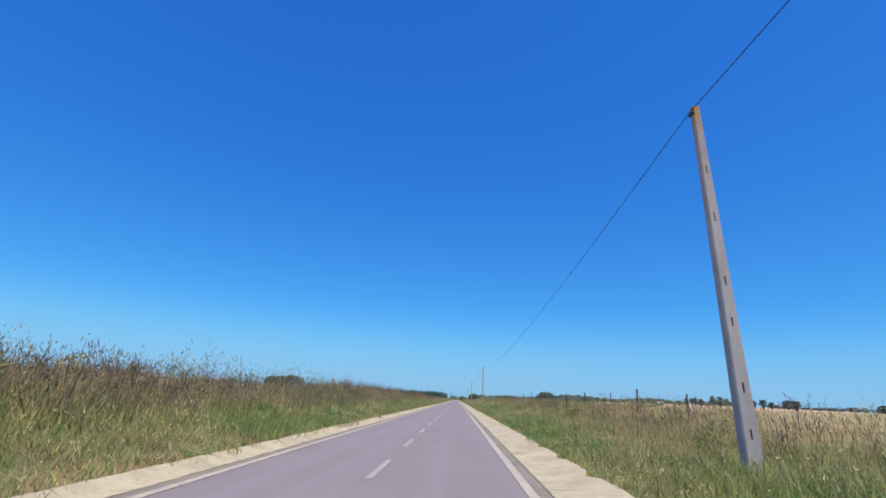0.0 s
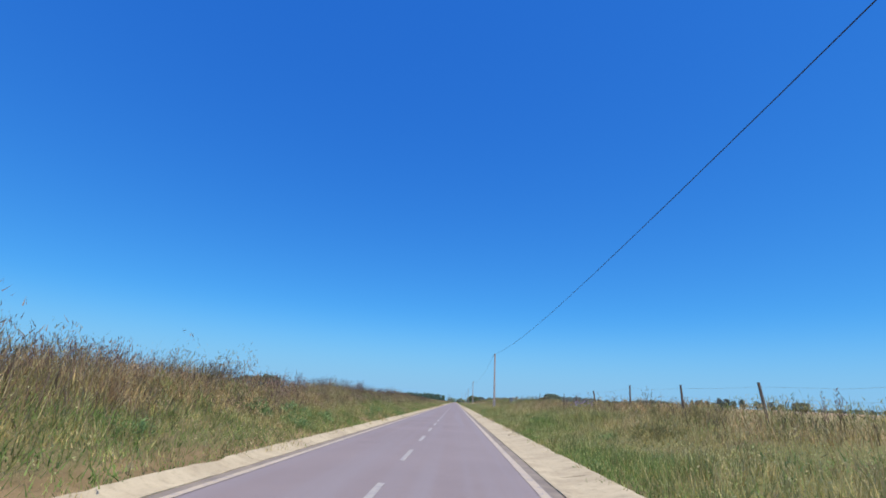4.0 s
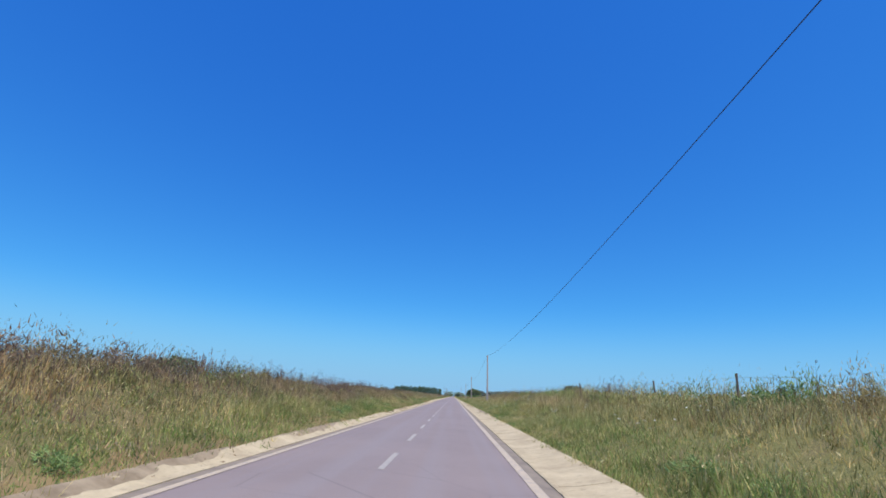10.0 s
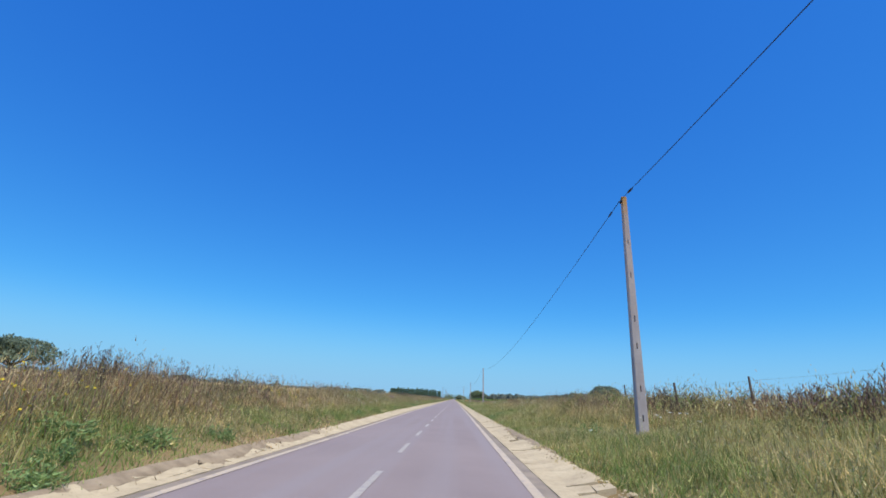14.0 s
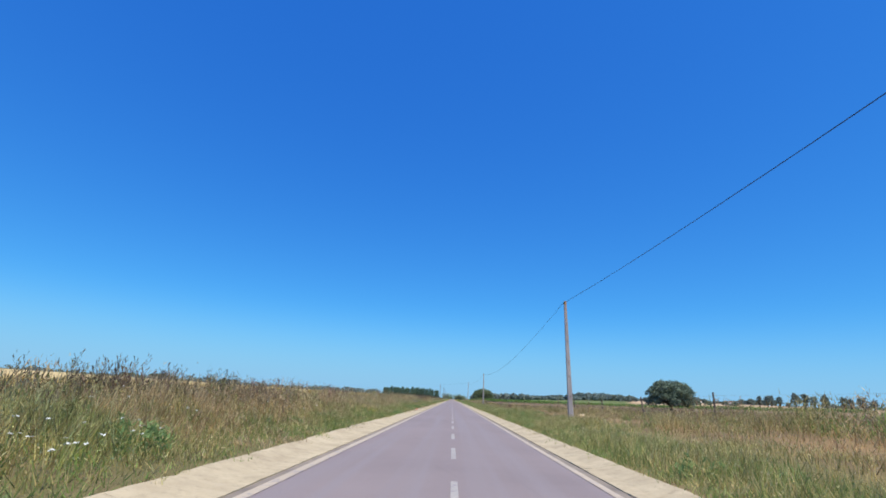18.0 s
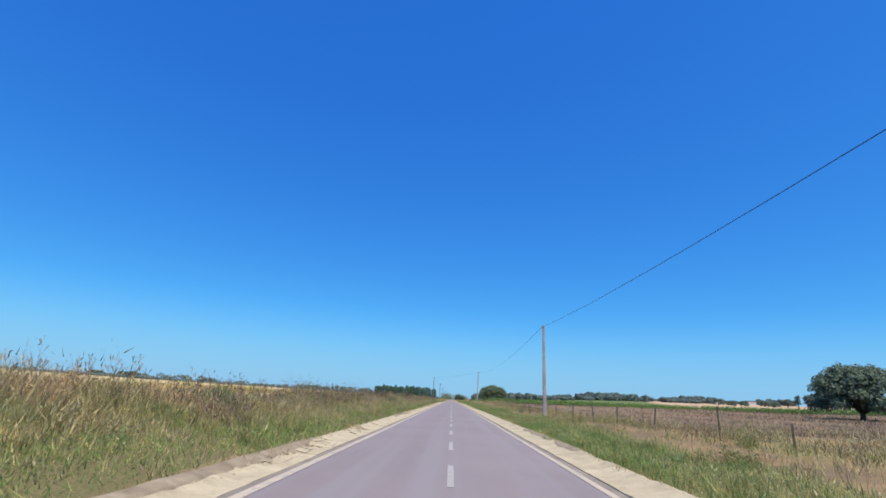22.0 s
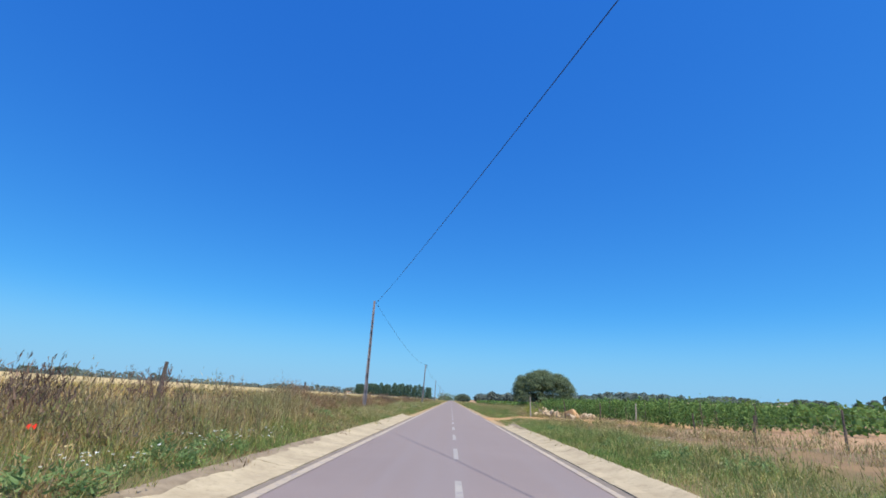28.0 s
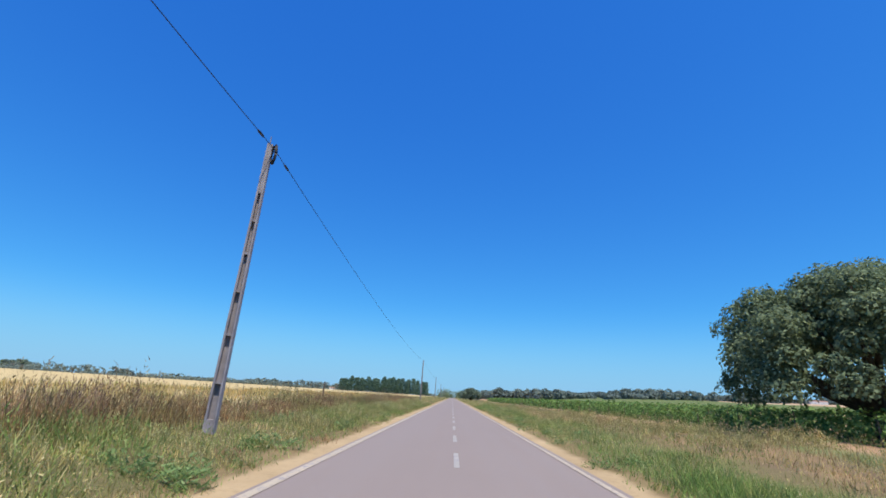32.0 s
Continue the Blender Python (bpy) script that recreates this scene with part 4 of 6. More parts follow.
def farmhouse(x, y, w, d, h, turn, label):
    z = float(land(x, y))
    ob = thing("farmhouse", x, y, z, label, "house", "", turn)
    bm = box(bmesh.new(), -w / 2, w / 2, -d / 2, d / 2, -0.5, h)
    part("wall", bm, WHITEWASH, ob)
    bm = bmesh.new()
    v = [bm.verts.new(p) for p in ((-w / 2 - 0.3, -d / 2 - 0.3, h), (w / 2 + 0.3, -d / 2 - 0.3, h), (w / 2 + 0.3, d / 2 + 0.3, h), (-w / 2 - 0.3, d / 2 + 0.3, h), (-w / 2 - 0.3, 0, h + min(1.3, 0.1 * w)), (w / 2 + 0.3, 0, h + min(1.3, 0.1 * w)))]
    for f in ((0, 1, 5, 4), (2, 3, 4, 5), (3, 0, 4), (1, 2, 5), (3, 2, 1, 0)):
        bm.faces.new([v[i] for i in f])
    part("roof", bm, ROOFTILE, ob, "low clay-tiled roof")
    for k in (-0.25, 0.2):
        bm = box(bmesh.new(), w * k, w * k + 0.9, -d / 2 - 0.03, -d / 2 + 0.05, 0.9, 1.9)
        window = part("window", bm, RUSTY, ob)
        pane = box(bmesh.new(), w * k + 0.08, w * k + 0.82, -d / 2 - 0.036, -d / 2 - 0.02, 0.98, 1.82)
        part("pane", pane, DARK, window)
    return ob


farmhouse(-132, 1150, 5.6, 4, 2.1, 15, "small whitewashed farmhouse beside the pine belt")
farmhouse(760, 1660, 30, 12, 6.0, -20, "low whitewashed farm building far across the fields")
farmhouse(640, 1600, 24, 11, 5.5, 10, "low whitewashed farm building far across the fields")


# ---- vineyard ----
def vine_mesh(length, per_metre, size, seed):
    r = np.random.default_rng(seed)
    n = int(length * per_metre)
    y = r.uniform(0, length, n)
    tall = 1.85 + 0.2 * np.sin(y * 1.9 + seed) + 0.15 * np.sin(y * 5.3)
    a = r.uniform(0, math.tau, n)
    rad = r.uniform(0.75, 1.1, n)
    x = 0.52 * np.cos(a) * rad * (1 + 0.25 * np.sin(y * 4.1))
    z = tall * (0.56 + 0.44 * np.sin(a) * rad)
    shoot = r.random(n) < 0.06
    z = np.where(shoot, z + r.uniform(0, 0.4, n), z)
    nn = np.stack([np.cos(a), r.normal(0, 0.4, n), np.sin(a) + 0.4], 1)
    return mesh_of("foliage", leaf_quads(np.stack([x, y, z], 1), nn, size, r), 4, [VINELEAF])


ROW = 60.0
near_vines = [vine_mesh(ROW, 125, 0.108, s) for s in (81, 82)]
far_vines = [vine_mesh(ROW, 17, 0.24, s) for s in (83, 84)]
bm = bmesh.new()
tube(bm, [(0, 0, -0.3), (0, 0, 1.85)], [0.035, 0.03], 5)
trellis_post = finish("trellis_post", bm, RUSTY)
bm = bmesh.new()
for k in range(48):
    tube(bm, [(0, k * 1.25 + 0.4, -0.1), (0.05, k * 1.25 + 0.42, 0.3), (0, k * 1.25 + 0.5, 0.65)], [0.04, 0.03, 0.03], 4)
vine_stems = finish("vine_stems", bm, BARK)
short_vines = [vine_mesh(20.0, 24, 0.27, s) for s in (85, 86)]
vr = random.Random(17)
for i in range(27, 70):
    x, y0 = 17.4 + i * 2.9, 542.3 - 0.05 * (i - 27) + vr.uniform(-1.0, 1.0)
    row = thing("vine_row", x, y0, float(land(x, y0 + 8)) - 0.02, "leafy green row of trellised grapevines on reddish soil", "vines", "vine rows")
    part("foliage", short_vines[i % 2], None, row)
for i in range(27):
    x = 17.4 + i * 2.9
    for k in range(5 if i < 4 else 4 if i < 8 else 2 if i < 16 else 1):
        y0 = 549 - 0.25 * i + k * (ROW + 1.5) + vr.uniform(-1.5, 1.5)
        if k in (1, 2) and abs(x - 21.6) < 1.3:
            continue
        low = (1.1 if i < 3 else 1.0) if k == 0 else 0.8
        row = thing("vine_row", x, y0, float(land(x, y0 + 30)) - 0.02, "leafy green row of trellised grapevines on reddish soil", "vines", "vine rows")
        row.scale = (1, 1, low)
        close = i < 3
        part("foliage", (near_vines if close and k < 2 else far_vines)[(i + k) % 2], None, row)
        if i < 2:
            for q in range(13):
                part("trellis_post", trellis_post, None, row).matrix_local = pose(0, q * 5.0, 0)
            tagged(part("vine_stems", vine_stems, None, row), kind="stuff")


# ---- farm track: boulders, posts ----
def boulder(seed, mat):
    """An angular broken rock, about a metre long."""
    r = random.Random(seed * 7 + 3)
    bm = bmesh.new()
    for k in range(17):
        d = Vector((r.gauss(0, 1), r.gauss(0, 1), r.gauss(0, 1))).normalized() * r.uniform(0.42, 0.58)
        bm.verts.new((d.x * 1.1, d.y * 0.9, d.z * 0.8))
    bmesh.ops.convex_hull(bm, input=bm.verts)
    bmesh.ops.delete(bm, geom=[v for v in bm.verts if not v.link_faces], context="VERTS")
    bmesh.ops.bevel(bm, geom=list(bm.edges), offset=0.025, segments=1, affect="EDGES")
    bmesh.ops.recalc_face_normals(bm, faces=bm.faces)
    return finish("boulder", bm, mat)


stones = [boulder(s, LIMESTONE) for s in range(6)]
big = tagged(new("boulder", boulder(9, OCHRE)), "large ochre limestone slab tilted on the boulder heap", "boulder", "boulder heap")
big.matrix_world = pose(11.4, 562.7, float(land(11.4, 562.7)) + 0.58, 8, 20, 15) @ Matrix.Diagonal((1.5, 1.0, 1.45, 1))
sr = random.Random(23)
HEAPS = ((8.75, 563.2, 0.95, 0.9, 30), (10.1, 562.6, 0.4, 0.4, 6), (12.9, 562.9, 0.8, 0.8, 22), (11.4, 562.0, 0.7, 0.35, 8))
for hx, hy, wide, tall, count in HEAPS:
    for k in range(count):
        a, d = sr.uniform(0, math.tau), math.sqrt(sr.random())
        x, y = hx + wide * d * math.cos(a), hy + 0.8 * wide * d * math.sin(a)
        s = sr.choice((0.25, 0.34, 0.42, 0.6)) * sr.uniform(0.8, 1.2)
        rise = max(0.0, tall * (1 - d) - s * 0.4) * (0.6 + 0.4 * k / count)
        st = tagged(new("boulder", stones[sr.randrange(6)]), "pale limestone boulder heaped beside the field track", "boulder", "boulder heap")
        st.matrix_world = pose(x, y, float(land(x, y)) + s * 0.3 + rise, sr.uniform(0, 360), sr.uniform(0, 360), sr.uniform(0, 360)) @ Matrix.Diagonal((s * 1.2, s, s * 0.8, 1))
for x, y, s in ((5.3, 553.2, 0.32), (4.6, 552.0, 0.3), (4.9, 552.6, 0.2), (6.0, 565.0, 0.3), (7.0, 563.6, 0.25)):
    st = tagged(new("boulder", stones[int(x * 10) % 6]), "pale limestone rock at the track's mouth", "boulder", "track rocks")
    st.matrix_world = pose(x, y, float(land(x, y)) + s * 0.2, 15, 30, x * 70) @ Matrix.Diagonal((s * 1.3, s, s * 0.7, 1))
for x, y, h, tilt, mat in ((7.25, 561.2, 1.75, -1, TANK), (10.5, 561.4, 1.6, -5, RUSTY), (13.6, 561.2, 1.4, 1, RUSTY), (16.0, 559.0, 1.65, 3, TANK)):
    post = thing("gate_post", x, y, float(land(x, y)), "plain weathered post at the field track", "post", "track posts")
    post.matrix_world = pose(x, y, float(land(x, y)), 0, tilt, 0)
    bm = bmesh.new()
    tube(bm, [(0, 0, -0.2), (0.01, 0, h * 0.5), (0, 0, h)], [0.06, 0.055, 0.05], 7)
    part("shaft", bm, mat, post)
    if x < 9:
        bm = bmesh.new()
        tube(bm, [(0.05, -0.02, h * 0.78), (0.8, -0.02, h * 0.45), (1.75, -0.02, 0.0)], [0.035, 0.035, 0.035], 6)
        part("brace", bm, RUSTY, post, "slanting wooden brace")


# ---- verge plants ----
def edge_of(y, side):
    """Where the verge plants begin, in metres from the road's middle."""
    return np.where(y < KERB_END[side], gutter_out(side, y) - 0.03, 3.45)


def on_track(x, y):
    return (x > 2) & (x < 24) & (np.abs(y - (559.0 - 0.2 * (x - 6.0))) < 2.9 + 0.4 * np.sin(x * 1.3) + 1.5 * smooth((5.0 - x) / 2))


def scatter(side, a, b, per_metre, y0, y1, r, clump=0.35):
    """Clumped places between a and b metres from the road's middle."""
    n = int(per_metre * (y1 - y0))
    heads = max(8, n // 14)
    hu, hy = r.uniform(a, b, heads), r.uniform(y0, y1, heads)
    i = r.integers(0, heads, n)
    loose = r.random(n) < 0.45
    u = np.where(loose, r.uniform(a, b, n), hu[i] + r.normal(0, clump, n))
    y = np.where(loose, r.uniform(y0, y1, n), hy[i] + r.normal(0, clump, n))
    x = side * u
    keep = (u > edge_of(y, side) - 0.10 + 0.2 * r.random(n)) & ~on_track(x, y)
    return x[keep], y[keep], hy[i][keep], hu[i][keep]


def lush(x, y):
    """Where the verge is green and where it has dried, from 0 to 1."""
    p = np.sin(y * 0.43 + 1.7 * np.sin(x * 0.7)) + np.sin(y * 0.17 - x * 0.8 + 2.0) + 0.8 * np.sin(y * 0.91 + x * 1.3 + 1.1 * np.sin(y * 0.31))
    return smooth((p + 1.1) / 2.4)


def blades(x, y, low, high, width, r, lean=0.36, ear=0.0):
    """Grass: one pointed leaf for each place, or, with ear, one of the ears and small leaves in its upper part."""
    n = len(x)
    z = land(x, y) - 0.02
    swell = 0.8 + 0.25 * np.sin(y * 0.31 + x) + 0.2 * np.sin(y * 0.077 + 2 * np.sin(x))
    rise = np.abs(x) - np.where(x < 0, edge_of(y, -1), edge_of(y, 1))
    h = r.uniform(low, high, n) * swell * np.where(r.random(n) < 0.06, 1.3, 1.0) * (0.62 + 0.38 * smooth(rise / 1.8))
    a = r.uniform(0, math.tau, n)
    w = r.uniform(0.6, 1.4, n) * width
    side = np.stack([np.cos(a) * w, np.sin(a) * w, np.zeros(n)], 1)
    lx, ly = r.normal(0, lean, n) * h, r.normal(0, lean, n) * h
    foot = np.stack([x, y, z], 1)
    tip = np.stack([x + lx, y + ly, z + h], 1)
    if ear:
        up = np.stack([r.normal(0, 0.5, n), r.normal(0, 0.5, n), r.uniform(0.15, 1.0, n)], 1) * (ear * r.uniform(0.5, 1.5, n))[:, None]
        at = foot + (tip - foot) * r.uniform(0.45, 1.0, n)[:, None]
        side[:, 2] = w * r.uniform(-1.5, 1.5, n)
        return np.stack([at - up * 0.5 - side, at - up * 0.5 + side, at + up * 0.5], 1)
    return np.stack([foot - side, foot + side, tip], 1)


SECTIONS = [(-1, 60), (60, 140), (140, 220), (220, 300), (300, 380), (380, 460), (460, 540), (540, 620), (620, 700)]
LABELS = {"green_grass": "short green roadside grass", "ripening_grass": "knee-high grass turning from green to straw", "grass_ears": "pale straw-coloured ears of roadside grass",
          "dry_grass": "tall dry brown grass on the bank", "dry_ears": "dry brown ears of tall bank grass", "brown_weeds": "low brown and mauve weeds among the bank grass"}
DENSE = 0.68
for side in (-1, 1):
    for y0, y1 in SECTIONS:
        r = np.random.default_rng(int(1000 + side * 300 + y0))
        late = y0 >= 540
        far = 10.0 if side < 0 else (13.0 if y0 < 240 or late else 16.0)
        k = 0.7 if side > 0 and y0 >= 240 else 1.0
        if side < 0:
            e = 3.3 if y0 < 220 or late else 3.85
            out = 6.6 if late else 7.6
            dry = 6.6 if late else 5.8
            brown = DOCK if y0 >= 460 else HUSK
            beds = [("green_grass", e, e + (3.2 if late else 2.7), 640 if not late else 460, 0.22, 0.48, 0.010, 0, GREEN, 1), ("green_grass", e + 0.1, out, 150, 0.16, 0.44, 0.009, 0.05, GREEN, 1),
                    ("ripening_grass", e + 1.3, out, 400, 0.3, 0.6, 0.010, 0, MIXED, -1), ("ripening_grass", e + 0.9, out, 240, 0.25, 0.5, 0.011, 0, OLIVE, 0),
                    ("grass_ears", e + 0.8, out, 500 if y0 < 220 else 640 if late else 380, 0.3, 0.66, 0.008, 0.045, EAR, -1), ("dry_grass", dry, far, 330, 0.45, 0.85, 0.010, 0, DOCK if late else DRY, 0),
                    ("dry_ears", dry, far, 260, 0.5, 1.0, 0.009, 0.05, brown, 0), ("dry_ears", e + 0.9, 6.6, 140 if not late else 40, 0.25, 0.6, 0.009, 0.05, brown, -1),
                    ("brown_weeds", 5.4 if not late else 6.6, 9.4, 300, 0.4, 0.85, 0.011, 0, DOCK if late else MAUVE if y0 < 220 else HUSK, 0)]
        else:
            open_soil = 300 <= y0 < 540
            e, out = 3.85, 7.4 if open_soil else 9.4
            dry = 7.6 if y0 < 240 else 7.2
            few = 0.5 if open_soil else 1.0
            beds = [("green_grass", e, e + 2.8, 660, 0.2, 0.42, 0.010, 0, GREEN, 1), ("green_grass", e + 0.1, out, 190, 0.16, 0.44 * k, 0.009, 0.05, GREEN, 1),
                    ("ripening_grass", e + 0.9, out, 500, 0.26, 0.54 * k, 0.010, 0, MIXED, -1), ("ripening_grass", e + 0.3, out, 330, 0.22, 0.48 * k, 0.011, 0, OLIVE, 0),
                    ("grass_ears", e + 0.3, out, 470 if y0 >= 300 else 620, 0.26, 0.62 * k, 0.008, 0.045, EAR, -1), ("dry_grass", dry, far, 260 * few, 0.4 * k, 0.8 * k, 0.010, 0, DRY, 0),
                    ("dry_ears", dry, far, 230 * few, 0.4 * k, 0.95 * k, 0.009, 0.05, HUSK, 0)]
        rich = side > 0 and y0 >= 380
        thin_out = 0.5 if y0 >= 620 else 1.0
        for name, a, b, count, low, high, width, ear, mat, bias in beds:
            x, y, hy, hu = scatter(side, a, b, count * DENSE * thin_out * ((1.4 if bias > 0 else 0.65) if rich else 1.0), y0, y1, r)
            if bias:
                green = lush(x, y)
                keep = r.random(len(x)) < (0.35 + 0.65 * green if bias > 0 else 1.0 - 0.6 * green)
                x, y = x[keep], y[keep]
            tagged(new(name, mesh_of(name, blades(x, y, low, high, width, r, 0.5 if name == "green_grass" else 0.3, ear), 3, [mat])), LABELS[name], "grass", kind="stuff")
r = np.random.default_rng(77)
for side in (-1, 1):
    x, y, hy, hu = scatter(side, 4.0, 12.0, 130, 700, 1000, r, 0.8)
    tagged(new("ripening_grass", mesh_of("ripening_grass", blades(x, y, 0.3, 0.7, 0.03, r), 3, [MIXED])), "knee-high grass turning from green to straw", "grass", kind="stuff")
x, y, hy, hu = scatter(1, 11.5, 50, 330, 250, 530, r, 0.6)
keep = (y < 415) | (r.random(len(y)) < 0.3)
x, y = x[keep], y[keep]
tagged(new("dry_grass", mesh_of("dry_grass", blades(x, y, 0.25, 0.6, 0.02, r, 0.45), 3, [MAUVE])), "brown and mauve weeds over the fallow field", "grass", kind="stuff")
x, y, hy, hu = scatter(1, 50, 130, 150, 330, 530, r, 1.5)
tagged(new("dry_grass", mesh_of("dry_grass", blades(x, y, 0.3, 0.6, 0.06, r, 0.45), 3, [MAUVE])), "brown and mauve weeds over the fallow field", "grass", kind="stuff")
# standing cereal behind the left bank
x, y, hy, hu = scatter(-1, 11.5, 30, 150, 225, 760, r, 0.8)
tagged(new("cereal_crop", mesh_of("cereal_crop", blades(x, y, 0.4, 0.6, 0.03, r, 0.15), 3, [WHEAT])), "ripe golden cereal standing in the field", "crop", kind="stuff")


def stalks(x, y, low, high, r, twigs=8):
    """Dry branching weed stalks: a stem and thin twigs with small heads."""
    n = len(x)
    z = land(x, y) - 0.02
    h = r.uniform(low, high, n)
    lean = r.normal(0, 0.10, (n, 2)) * h[:, None]
    foot = np.stack([x, y, z], 1)
    top = foot + np.stack([lean[:, 0], lean[:, 1], h], 1)
    polys = []

    def slip(p, q, w, head):
        """A thin triangle from p to q, broad at its foot, or at its head."""
        d = q - p
        s = np.cross(d, r.normal(0, 1, d.shape))
        s *= w / (np.linalg.norm(s, axis=1, keepdims=True) + 1e-9)
        polys.append(np.stack([p, q + s, q - s], 1) if head else np.stack([p + s, p - s, q], 1))

    slip(foot, top, 0.010, False)
    slip(foot, top, 0.010, False)
    for k in range(twigs):
        t = r.uniform(0.25, 1.0, n)[:, None]
        p = foot + (top - foot) * t
        a = r.uniform(0, math.tau, n)
        L = (0.26 * (1.15 - t[:, 0]) + 0.06) * h * r.uniform(0.6, 1.2, n)
        q = p + np.stack([np.cos(a) * L * 0.45, np.sin(a) * L * 0.45, L * 0.95], 1)
        slip(p, q, 0.008, True)
        slip(p + (q - p) * 0.55, q + (q - p) * 0.15 + r.normal(0, 0.012, q.shape), 0.009, False)
    return np.concatenate(polys)


for side in (-1, 1):
    for y0, y1 in SECTIONS:
        r = np.random.default_rng(int(5000 + side * 300 + y0))
        heads = int((y1 - y0) / (1.7 if side < 0 else 3.2))
        hu = r.uniform(7.0, 11.0, heads) if side < 0 else r.uniform(9.0, 12.5, heads)
        hy = r.uniform(y0, y1, heads)
        size = r.integers(6, 34, heads) if side < 0 and y0 < 260 else r.integers(4, 20, heads) if side < 0 or y0 < 240 else r.integers(1, 9, heads) if y0 < 500 else r.integers(1, 6, heads)
        i = np.repeat(np.arange(heads), size)
        u, y = hu[i] + r.normal(0, 0.45, len(i)), hy[i] + r.normal(0, 0.55, len(i))
        x = side * np.maximum(u, 5.5)
        tall = r.uniform(0.75, 1.25, heads)[i] * (0.8 if side > 0 and y0 >= 240 else 1.0)
        keep = ~on_track(x, y)
        x, y = x[keep], y[keep]
        V = stalks(x, y, 0.5, 1.25, r, 10)
        tagged(new("dry_weeds", mesh_of("dry_weeds", V, 3, [STALK if y0 < 210 or 370 < y0 < 450 else STRAWSTALK])), "dark brown dried thistle stalks with branching heads", "weeds", kind="stuff")


def weed_mass(cx, cy, wide, tall, per, r, size, slim=0.3):
    """Dense untidy clumps of weeds: upright slips of leaf and seed filling a ragged dome."""
    n = len(cx)
    i = np.repeat(np.arange(n), per)
    m = len(i)
    a, d = r.uniform(0, math.tau, m), np.sqrt(r.random(m))
    v = r.random(m) ** 0.65
    top = tall[i] * (1.0 - 0.45 * d * d) * r.uniform(0.75, 1.12, m)
    x = cx[i] + wide[i] * d * np.cos(a) * (0.75 + 0.25 * v)
    y = cy[i] + wide[i] * d * np.sin(a) * (0.75 + 0.25 * v)
    p = np.stack([x, y, land(x, y) + v * top], 1)
    up = np.stack([r.normal(0, 0.3, m), r.normal(0, 0.3, m), r.uniform(0.4, 1.0, m)], 1)
    side = np.cross(up, r.normal(0, 1, (m, 3)))
    side /= np.linalg.norm(side, axis=1, keepdims=True) + 1e-9
    s = (size * r.uniform(0.6, 1.5, m))[:, None]
    return np.stack([p - up * s + side * s * slim, p - up * s - side * s * slim, p + up * s], 1)


for side in (-1, 1):
    for y0, y1 in SECTIONS:
        r = np.random.default_rng(int(7000 + side * 300 + y0))
        early = y0 < (260 if side < 0 else 240)
        late = y0 >= 540
        for mat, share, label in ((HUSK if side > 0 or 210 < y0 < 370 else DOCK if side < 0 and late else MAUVE, 0.68 if side < 0 else 0.4, "dense brown and mauve dry weeds along the bank"), (MIXED if side < 0 and late else OLIVE, 0.32 if side < 0 else 0.6, "dense olive-green and straw weeds along the bank")):
            n = int((y1 - y0) * share * ((6.2 if side < 0 else 6.2 if y0 >= 60 else 3.6) if early else (4.6 if not late else 5.4) if side < 0 else 3.6 if not late else 1.4))
            a, b = (5.8 if not late else 6.9, 10.6 if not late else 9.6) if side < 0 else (9.6, 14.2 if not early else 14.5)
            u = r.uniform(a, b, n)
            y = r.uniform(y0, y1, n)
            keep = ~on_track(side * u, y) & ~((side > 0) & (y > 549) & (y < 569))
            u, y = u[keep], y[keep]
            tall = r.uniform(0.55, 1.0, len(u)) * ((2.0 if y0 < 60 else 1.48) if early and side < 0 else 1.0 if early else (1.35 if y0 < 380 else 1.5 if not late else 1.35) if side < 0 else 1.1 if not late else 0.7) * (0.95 if side < 0 and 130 < y0 < 310 else 1.0 if side > 0 and y0 == 60 else 1.8 if side > 0 and 50 < y0 < 240 else 1.15 if side > 0 and early else 1.0) * (0.6 + 0.4 * smooth((u - a) / 2.2))
            tall = tall * (0.82 + 0.2 * np.sin(y * 0.23 + u) + 0.14 * np.sin(y * 0.71) + 0.14 * np.sin(y * 1.9 + 2 * u))
            V = weed_mass(side * u, y, r.uniform(0.45, 0.9, len(u)), tall, 84, r, 0.085, 0.125)
            tagged(new("bank_weeds", mesh_of("bank_weeds", V, 3, [mat])), label, "weeds", kind="stuff")


